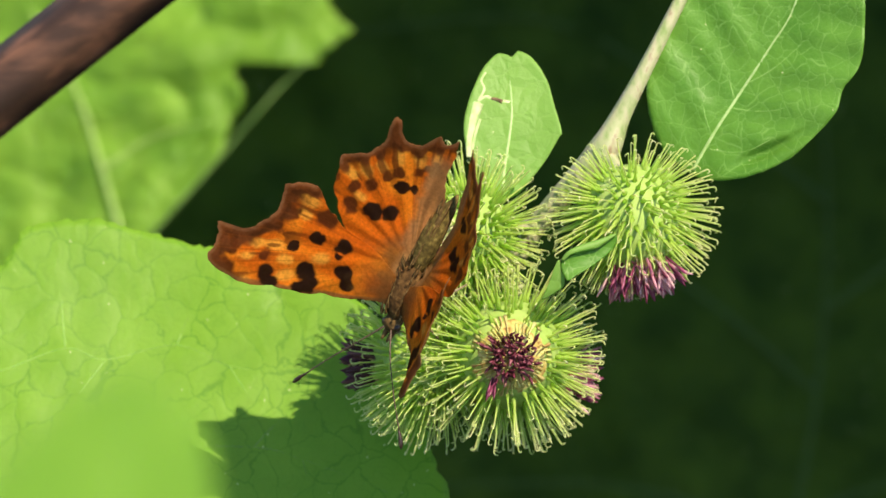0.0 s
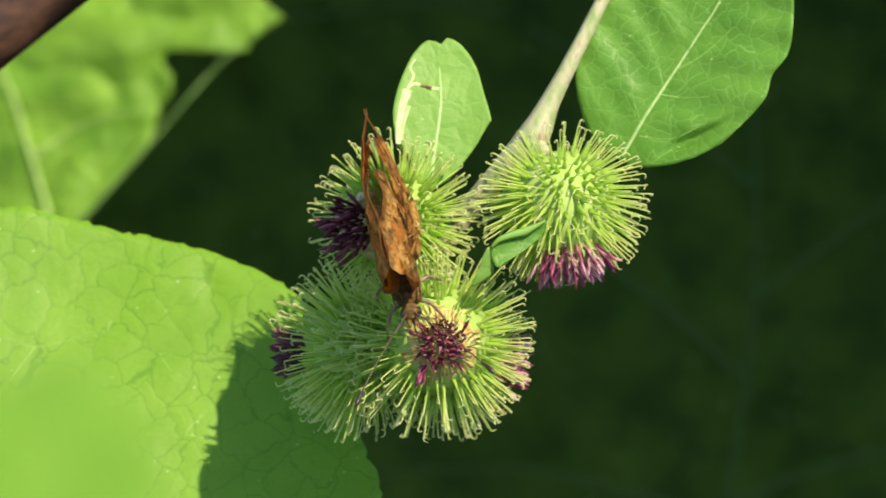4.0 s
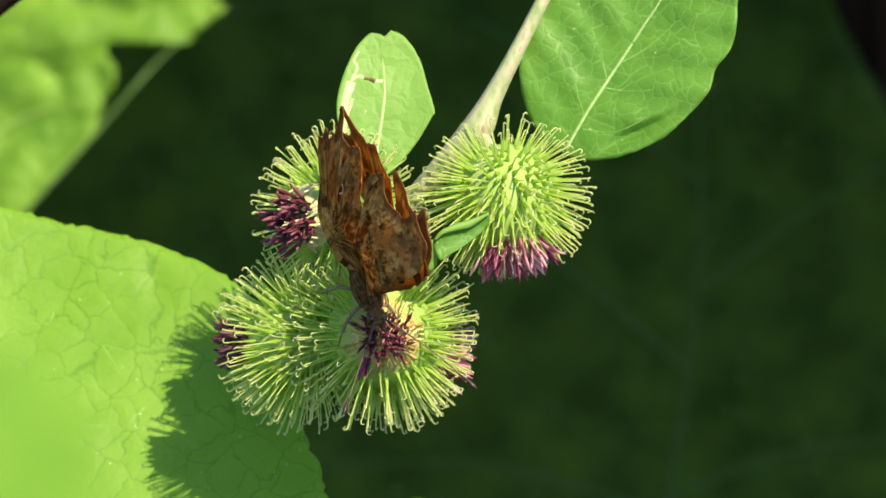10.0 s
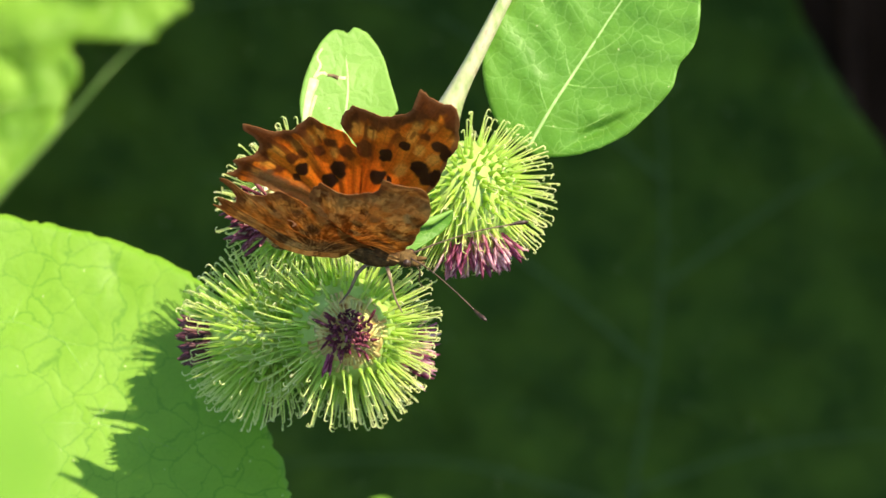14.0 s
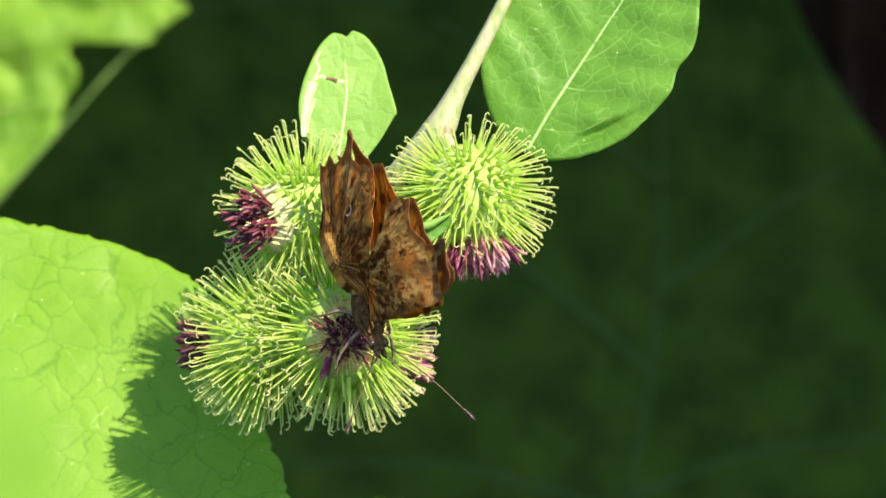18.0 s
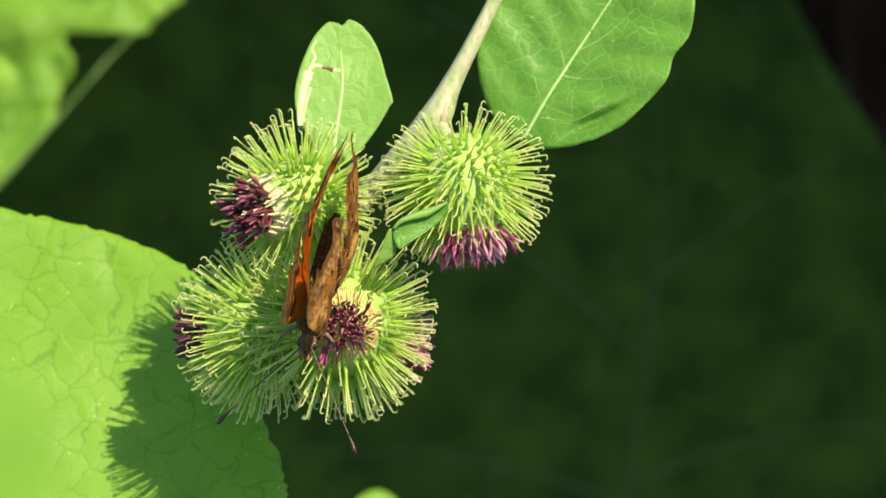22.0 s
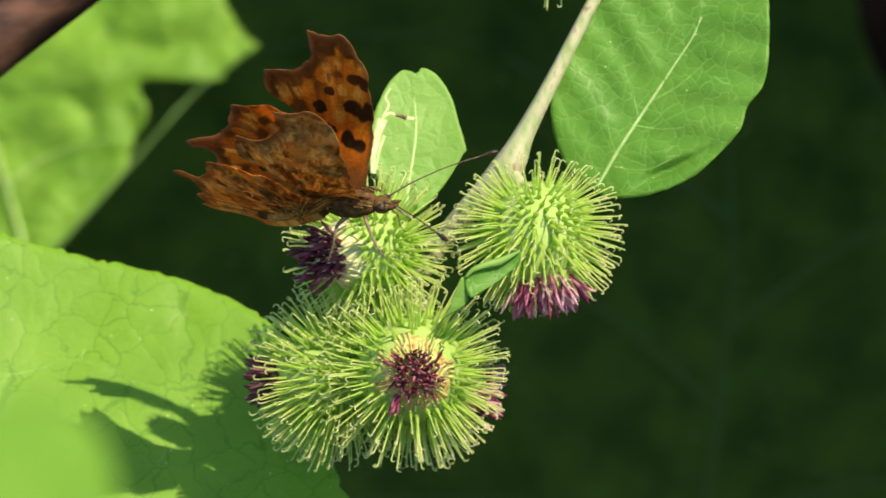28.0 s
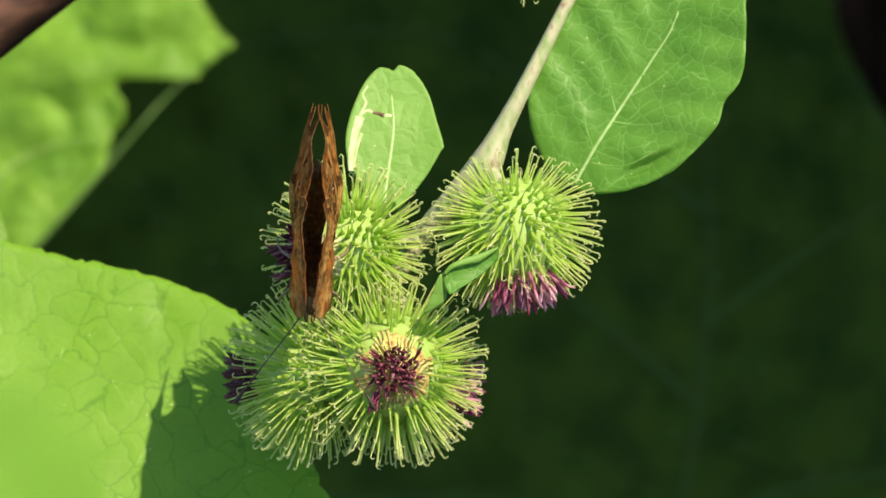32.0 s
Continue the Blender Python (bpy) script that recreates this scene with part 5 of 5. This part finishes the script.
    # the wings: lift about the body and sweep in their own plane, in degrees
    walk(WINGS["fL"], [
        (0.00, fore_at(1, 50.5, 1)),
        (0.10, fore_at(1, 59.1, 2)),
        (0.20, fore_at(1, 89.8, -12)),
        (0.35, fore_at(1, 91.0, 6)),
        (0.50, fore_at(1, 91.0, 7)),
        (1.00, fore_at(1, 91.0, 7)),
        (1.60, fore_at(1, 91.0, 7)),
        (2.00, fore_at(1, 88.9, 2)),
        (2.10, fore_at(1, 74.6, 11)),
        (2.20, fore_at(1, 21.2, 4)),
        (2.30, fore_at(1, 4.8, -6)),
        (2.40, fore_at(1, 32.1, -1)),
        (2.50, fore_at(1, 73.6, 15)),
        (2.70, fore_at(1, 81.0, 6)),
        (3.00, fore_at(1, 91.0, -2)),
        (3.20, fore_at(1, 67.2, 10)),
        (3.40, fore_at(1, 91.0, 12)),
        (3.80, fore_at(1, 91.0, 9)),
        (4.00, fore_at(1, 91.0, -12)),
        (4.50, fore_at(1, 91.0, -12)),
        (5.50, fore_at(1, 88.0, -10)),
        (6.50, fore_at(1, 88.0, -4)),
        (7.00, fore_at(1, 88.0, -4)),
        (9.00, fore_at(1, 88.0, -9)),
        (10.00, fore_at(1, 88.0, -6)),
        (11.00, fore_at(1, 88.0, 3)),
        (11.25, fore_at(1, 88.0, 3)),
        (11.70, fore_at(1, 44.7, 4)),
        (12.00, fore_at(1, 91.0, -12)),
        (12.80, fore_at(1, 91.0, 2)),
        (13.10, fore_at(1, 91.0, 2)),
        (13.20, fore_at(1, 76.5, -2)),
        (13.30, fore_at(1, 76.5, -2)),
        (13.40, fore_at(1, 91.0, -13)),
        (13.60, fore_at(1, 91.0, -13)),
        (13.70, fore_at(1, 67.8, -5)),
        (13.80, fore_at(1, 67.8, -5)),
        (14.00, fore_at(1, 76.5, -10)),
        (14.20, fore_at(1, 76.5, -10)),
        (14.40, fore_at(1, 67.8, -5)),
        (16.50, fore_at(1, 91.0, -27)),
        (17.00, fore_at(1, 91.0, -2)),
        (18.00, fore_at(1, 91.0, -8)),
        (19.60, fore_at(1, 91.0, 8)),
        (20.00, fore_at(1, 90.5, 10)),
        (20.20, fore_at(1, 90.4, 7)),
        (20.40, fore_at(1, 90.4, 7)),
        (21.20, fore_at(1, 90.4, 7)),
        (22.00, fore_at(1, 91.0, -2)),
        (22.80, fore_at(1, 91.0, 5)),
        (24.00, fore_at(1, 91.0, 11)),
        (24.40, fore_at(1, 89.7, 6)),
        (24.50, fore_at(1, 89.7, 6)),
        (24.90, fore_at(1, 86.7, 1)),
        (25.40, fore_at(1, 83.7, -4)),
        (25.90, fore_at(1, 80.8, -9)),
        (26.50, fore_at(1, 77.2, -15)),
        (26.90, fore_at(1, 13.6, 3)),
        (27.00, fore_at(1, 26.5, -0)),
        (27.20, fore_at(1, 85.2, -10)),
        (27.40, fore_at(1, 17.3, 5)),
        (27.50, fore_at(1, 30.0, 4)),
        (27.60, fore_at(1, 89.3, -14)),
        (27.80, fore_at(1, 84.5, -0)),
        (28.00, fore_at(1, 84.5, -0)),
        (28.50, fore_at(1, 91.0, -14)),
        (28.80, fore_at(1, 74.6, -3)),
        (29.00, fore_at(1, 47.1, -1)),
        (29.20, fore_at(1, 87.7, -11)),
        (29.40, fore_at(1, 73.9, -12)),
        (29.50, fore_at(1, 46.8, -0)),
        (29.70, fore_at(1, 73.6, -8)),
        (30.00, fore_at(1, 91.5, -16)),
        (30.50, fore_at(1, 84.7, 14)),
        (31.00, fore_at(1, 86.9, 5)),
        (32.00, fore_at(1, 88.5, 5)),
    ])
    walk(WINGS["fR"], [
        (0.00, fore_at(-1, 29.3, 1)),
        (0.10, fore_at(-1, 38.9, 2)),
        (0.20, fore_at(-1, 65.9, -12)),
        (0.35, fore_at(-1, 91.0, 6)),
        (0.50, fore_at(-1, 91.0, 7)),
        (1.00, fore_at(-1, 91.0, 7)),
        (1.60, fore_at(-1, 91.0, 7)),
        (2.00, fore_at(-1, 76.7, 2)),
        (2.10, fore_at(-1, 58.7, 11)),
        (2.20, fore_at(-1, 22.6, 4)),
        (2.30, fore_at(-1, 35.4, -6)),
        (2.40, fore_at(-1, 49.5, -1)),
        (2.50, fore_at(-1, 80.7, 15)),
        (2.70, fore_at(-1, 82.1, 6)),
        (3.00, fore_at(-1, 91.0, -2)),
        (3.20, fore_at(-1, 70.8, 10)),
        (3.40, fore_at(-1, 91.0, 12)),
        (3.80, fore_at(-1, 91.0, 9)),
        (4.00, fore_at(-1, 91.0, -12)),
        (4.50, fore_at(-1, 91.0, -12)),
        (5.50, fore_at(-1, 91.0, -10)),
        (6.50, fore_at(-1, 91.0, -4)),
        (7.00, fore_at(-1, 91.0, -4)),
        (9.00, fore_at(-1, 91.0, -9)),
        (10.00, fore_at(-1, 91.0, -6)),
        (11.00, fore_at(-1, 91.0, 3)),
        (11.25, fore_at(-1, 91.0, 3)),
        (11.70, fore_at(-1, 31.1, 4)),
        (12.00, fore_at(-1, 91.0, -12)),
        (12.80, fore_at(-1, 91.0, 2)),
        (13.10, fore_at(-1, 91.0, 2)),
        (13.20, fore_at(-1, 68.2, -2)),
        (13.30, fore_at(-1, 68.2, -2)),
        (13.40, fore_at(-1, 91.0, -13)),
        (13.60, fore_at(-1, 91.0, -13)),
        (13.70, fore_at(-1, 74.8, -5)),
        (13.80, fore_at(-1, 74.8, -5)),
        (14.00, fore_at(-1, 68.2, -10)),
        (14.20, fore_at(-1, 68.2, -10)),
        (14.40, fore_at(-1, 74.8, -5)),
        (16.50, fore_at(-1, 91.0, -27)),
        (17.00, fore_at(-1, 91.0, -2)),
        (18.00, fore_at(-1, 91.0, -8)),
        (19.60, fore_at(-1, 91.0, 8)),
        (20.00, fore_at(-1, 90.5, 10)),
        (20.20, fore_at(-1, 82.7, 7)),
        (20.40, fore_at(-1, 82.7, 7)),
        (21.20, fore_at(-1, 82.7, 7)),
        (22.00, fore_at(-1, 84.1, -2)),
        (22.80, fore_at(-1, 91.0, 5)),
        (24.00, fore_at(-1, 83.1, 11)),
        (24.40, fore_at(-1, 80.4, 6)),
        (24.50, fore_at(-1, 80.4, 6)),
        (24.90, fore_at(-1, 81.7, 1)),
        (25.40, fore_at(-1, 83.0, -4)),
        (25.90, fore_at(-1, 84.3, -9)),
        (26.50, fore_at(-1, 85.8, -15)),
        (26.90, fore_at(-1, 5.3, 3)),
        (27.00, fore_at(-1, 27.6, -0)),
        (27.20, fore_at(-1, 49.6, -10)),
        (27.40, fore_at(-1, 24.9, 5)),
        (27.50, fore_at(-1, 26.9, 4)),
        (27.60, fore_at(-1, 37.4, -14)),
        (27.80, fore_at(-1, 64.6, -0)),
        (28.00, fore_at(-1, 64.6, -0)),
        (28.50, fore_at(-1, 91.0, -14)),
        (28.80, fore_at(-1, 55.8, -3)),
        (29.00, fore_at(-1, 47.6, -1)),
        (29.20, fore_at(-1, 69.9, -11)),
        (29.40, fore_at(-1, 43.3, -12)),
        (29.50, fore_at(-1, 27.7, -0)),
        (29.70, fore_at(-1, 17.7, -8)),
        (30.00, fore_at(-1, 68.8, -16)),
        (30.50, fore_at(-1, 81.9, 14)),
        (31.00, fore_at(-1, 88.9, 5)),
        (32.00, fore_at(-1, 89.2, 5)),
    ])
    walk(WINGS["hL"], [
        (0.00, hind_at(1, 43.5, 0)),
        (0.10, hind_at(1, 52.1, -6)),
        (0.20, hind_at(1, 91.8, -16)),
        (0.35, hind_at(1, 93.0, 4)),
        (0.50, hind_at(1, 93.0, 5)),
        (1.00, hind_at(1, 93.0, 5)),
        (1.60, hind_at(1, 93.0, 5)),
        (2.00, hind_at(1, 90.9, -3)),
        (2.10, hind_at(1, 74.6, -6)),
        (2.20, hind_at(1, 21.2, -8)),
        (2.30, hind_at(1, 4.8, -11)),
        (2.40, hind_at(1, 32.1, -2)),
        (2.50, hind_at(1, 73.6, -5)),
        (2.70, hind_at(1, 81.0, -11)),
        (3.00, hind_at(1, 93.0, -1)),
        (3.20, hind_at(1, 67.2, -10)),
        (3.40, hind_at(1, 93.0, -4)),
        (3.80, hind_at(1, 93.0, -3)),
        (4.00, hind_at(1, 93.0, -4)),
        (4.50, hind_at(1, 93.0, -4)),
        (5.50, hind_at(1, 90.0, -8)),
        (6.50, hind_at(1, 90.0, -10)),
        (7.00, hind_at(1, 90.0, -10)),
        (9.00, hind_at(1, 90.0, -7)),
        (10.00, hind_at(1, 90.0, -8)),
        (11.00, hind_at(1, 90.0, -8)),
        (11.25, hind_at(1, 90.0, -8)),
        (11.70, hind_at(1, 44.7, -12)),
        (12.00, hind_at(1, 93.0, -2)),
        (12.80, hind_at(1, 93.0, -10)),
        (13.10, hind_at(1, 93.0, -10)),
        (13.20, hind_at(1, 76.5, -23)),
        (13.30, hind_at(1, 76.5, -23)),
        (13.40, hind_at(1, 93.0, -4)),
        (13.60, hind_at(1, 93.0, -4)),
        (13.70, hind_at(1, 67.8, -10)),
        (13.80, hind_at(1, 67.8, -10)),
        (14.00, hind_at(1, 76.5, -15)),
        (14.20, hind_at(1, 76.5, -15)),
        (14.40, hind_at(1, 67.8, -10)),
        (16.50, hind_at(1, 93.0, -2)),
        (17.00, hind_at(1, 93.0, -0)),
        (18.00, hind_at(1, 93.0, -2)),
        (19.60, hind_at(1, 93.0, -4)),
        (20.00, hind_at(1, 92.5, 1)),
        (20.20, hind_at(1, 96.9, 5)),
        (20.40, hind_at(1, 96.9, 5)),
        (21.20, hind_at(1, 96.9, 5)),
        (22.00, hind_at(1, 93.0, 5)),
        (22.80, hind_at(1, 93.0, 0)),
        (24.00, hind_at(1, 93.0, 13)),
        (24.40, hind_at(1, 91.7, -4)),
        (24.50, hind_at(1, 91.7, -4)),
        (24.90, hind_at(1, 88.7, -5)),
        (25.40, hind_at(1, 83.7, -6)),
        (25.90, hind_at(1, 80.8, -7)),
        (26.50, hind_at(1, 77.2, -8)),
        (26.90, hind_at(1, 13.6, 2)),
        (27.00, hind_at(1, 26.5, -9)),
        (27.20, hind_at(1, 85.2, -2)),
        (27.40, hind_at(1, 17.3, 3)),
        (27.50, hind_at(1, 30.0, -4)),
        (27.60, hind_at(1, 91.3, -2)),
        (27.80, hind_at(1, 84.5, 2)),
        (28.00, hind_at(1, 84.5, 2)),
        (28.50, hind_at(1, 93.0, -5)),
        (28.80, hind_at(1, 74.6, 6)),
        (29.00, hind_at(1, 47.1, 1)),
        (29.20, hind_at(1, 89.7, -12)),
        (29.40, hind_at(1, 73.9, -16)),
        (29.50, hind_at(1, 46.8, -4)),
        (29.70, hind_at(1, 73.6, -7)),
        (30.00, hind_at(1, 93.5, -0)),
        (30.50, hind_at(1, 84.7, -3)),
        (31.00, hind_at(1, 91.9, 2)),
        (32.00, hind_at(1, 93.5, 0)),
    ])
    walk(WINGS["hR"], [
        (0.00, hind_at(-1, 29.3, 0)),
        (0.10, hind_at(-1, 38.9, -6)),
        (0.20, hind_at(-1, 65.9, -16)),
        (0.35, hind_at(-1, 93.0, 4)),
        (0.50, hind_at(-1, 93.0, 5)),
        (1.00, hind_at(-1, 93.0, 5)),
        (1.60, hind_at(-1, 93.0, 5)),
        (2.00, hind_at(-1, 76.7, -3)),
        (2.10, hind_at(-1, 58.7, -6)),
        (2.20, hind_at(-1, 22.6, -8)),
        (2.30, hind_at(-1, 35.4, -11)),
        (2.40, hind_at(-1, 49.5, -2)),
        (2.50, hind_at(-1, 80.7, -5)),
        (2.70, hind_at(-1, 82.1, -11)),
        (3.00, hind_at(-1, 93.0, -1)),
        (3.20, hind_at(-1, 70.8, -10)),
        (3.40, hind_at(-1, 93.0, -4)),
        (3.80, hind_at(-1, 93.0, -3)),
        (4.00, hind_at(-1, 93.0, -4)),
        (4.50, hind_at(-1, 93.0, -4)),
        (5.50, hind_at(-1, 93.0, -8)),
        (6.50, hind_at(-1, 93.0, -10)),
        (7.00, hind_at(-1, 93.0, -10)),
        (9.00, hind_at(-1, 93.0, -7)),
        (10.00, hind_at(-1, 93.0, -8)),
        (11.00, hind_at(-1, 93.0, -8)),
        (11.25, hind_at(-1, 93.0, -8)),
        (11.70, hind_at(-1, 31.1, -12)),
        (12.00, hind_at(-1, 93.0, -2)),
        (12.80, hind_at(-1, 93.0, -10)),
        (13.10, hind_at(-1, 93.0, -10)),
        (13.20, hind_at(-1, 68.2, -23)),
        (13.30, hind_at(-1, 68.2, -23)),
        (13.40, hind_at(-1, 93.0, -4)),
        (13.60, hind_at(-1, 93.0, -4)),
        (13.70, hind_at(-1, 74.8, -10)),
        (13.80, hind_at(-1, 74.8, -10)),
        (14.00, hind_at(-1, 68.2, -15)),
        (14.20, hind_at(-1, 68.2, -15)),
        (14.40, hind_at(-1, 74.8, -10)),
        (16.50, hind_at(-1, 93.0, -2)),
        (17.00, hind_at(-1, 93.0, -0)),
        (18.00, hind_at(-1, 93.0, -2)),
        (19.60, hind_at(-1, 93.0, -4)),
        (20.00, hind_at(-1, 92.5, 1)),
        (20.20, hind_at(-1, 89.2, 5)),
        (20.40, hind_at(-1, 89.2, 5)),
        (21.20, hind_at(-1, 89.2, 5)),
        (22.00, hind_at(-1, 89.1, 5)),
        (22.80, hind_at(-1, 93.0, 0)),
        (24.00, hind_at(-1, 88.1, 13)),
        (24.40, hind_at(-1, 80.4, -4)),
        (24.50, hind_at(-1, 80.4, -4)),
        (24.90, hind_at(-1, 81.7, -5)),
        (25.40, hind_at(-1, 83.0, -6)),
        (25.90, hind_at(-1, 84.3, -7)),
        (26.50, hind_at(-1, 85.8, -8)),
        (26.90, hind_at(-1, 5.3, 2)),
        (27.00, hind_at(-1, 27.6, -9)),
        (27.20, hind_at(-1, 49.6, -2)),
        (27.40, hind_at(-1, 24.9, 3)),
        (27.50, hind_at(-1, 26.9, -4)),
        (27.60, hind_at(-1, 37.4, -2)),
        (27.80, hind_at(-1, 64.6, 2)),
        (28.00, hind_at(-1, 64.6, 2)),
        (28.50, hind_at(-1, 93.0, -5)),
        (28.80, hind_at(-1, 55.8, 6)),
        (29.00, hind_at(-1, 47.6, 1)),
        (29.20, hind_at(-1, 69.9, -12)),
        (29.40, hind_at(-1, 43.3, -16)),
        (29.50, hind_at(-1, 27.7, -4)),
        (29.70, hind_at(-1, 17.7, -7)),
        (30.00, hind_at(-1, 68.8, -0)),
        (30.50, hind_at(-1, 81.9, -3)),
        (31.00, hind_at(-1, 93.9, 2)),
        (32.00, hind_at(-1, 94.2, 0)),
    ])
    walk(bee, [
        (0.00, pose(-0.11503, -0.03218, 0.92563, 33.1, -15.1, 7.2)),
        (13.20, pose(-0.06944, -0.03690, 0.91551, 33.1, -10.2, 4.8)),
        (13.30, pose(-0.04126, -0.03409, 0.90970, 23.8, -32.9, 17.6)),
        (13.40, pose(-0.02083, -0.02836, 0.91018, 23.9, -66.2, 51.2)),
        (13.50, pose(-0.01081, -0.02594, 0.91536, 37.2, -60.1, 35.9)),
        (13.60, pose(-0.00798, -0.03038, 0.90584, 41.5, -57.2, 30.8)),
        (13.70, pose(-0.00606, -0.03762, 0.89030, 45.2, -54.0, 26.3)),
        (13.80, pose(-0.00385, -0.04764, 0.86882, 45.2, -54.0, 26.3)),
        (14.20, pose(0.01398, -0.09109, 0.79931, 48.5, -39.9, 22.9)),
        (32.00, pose(0.02167, -0.13434, 0.75389, 48.5, -39.9, 22.9)),
    ])


motions()
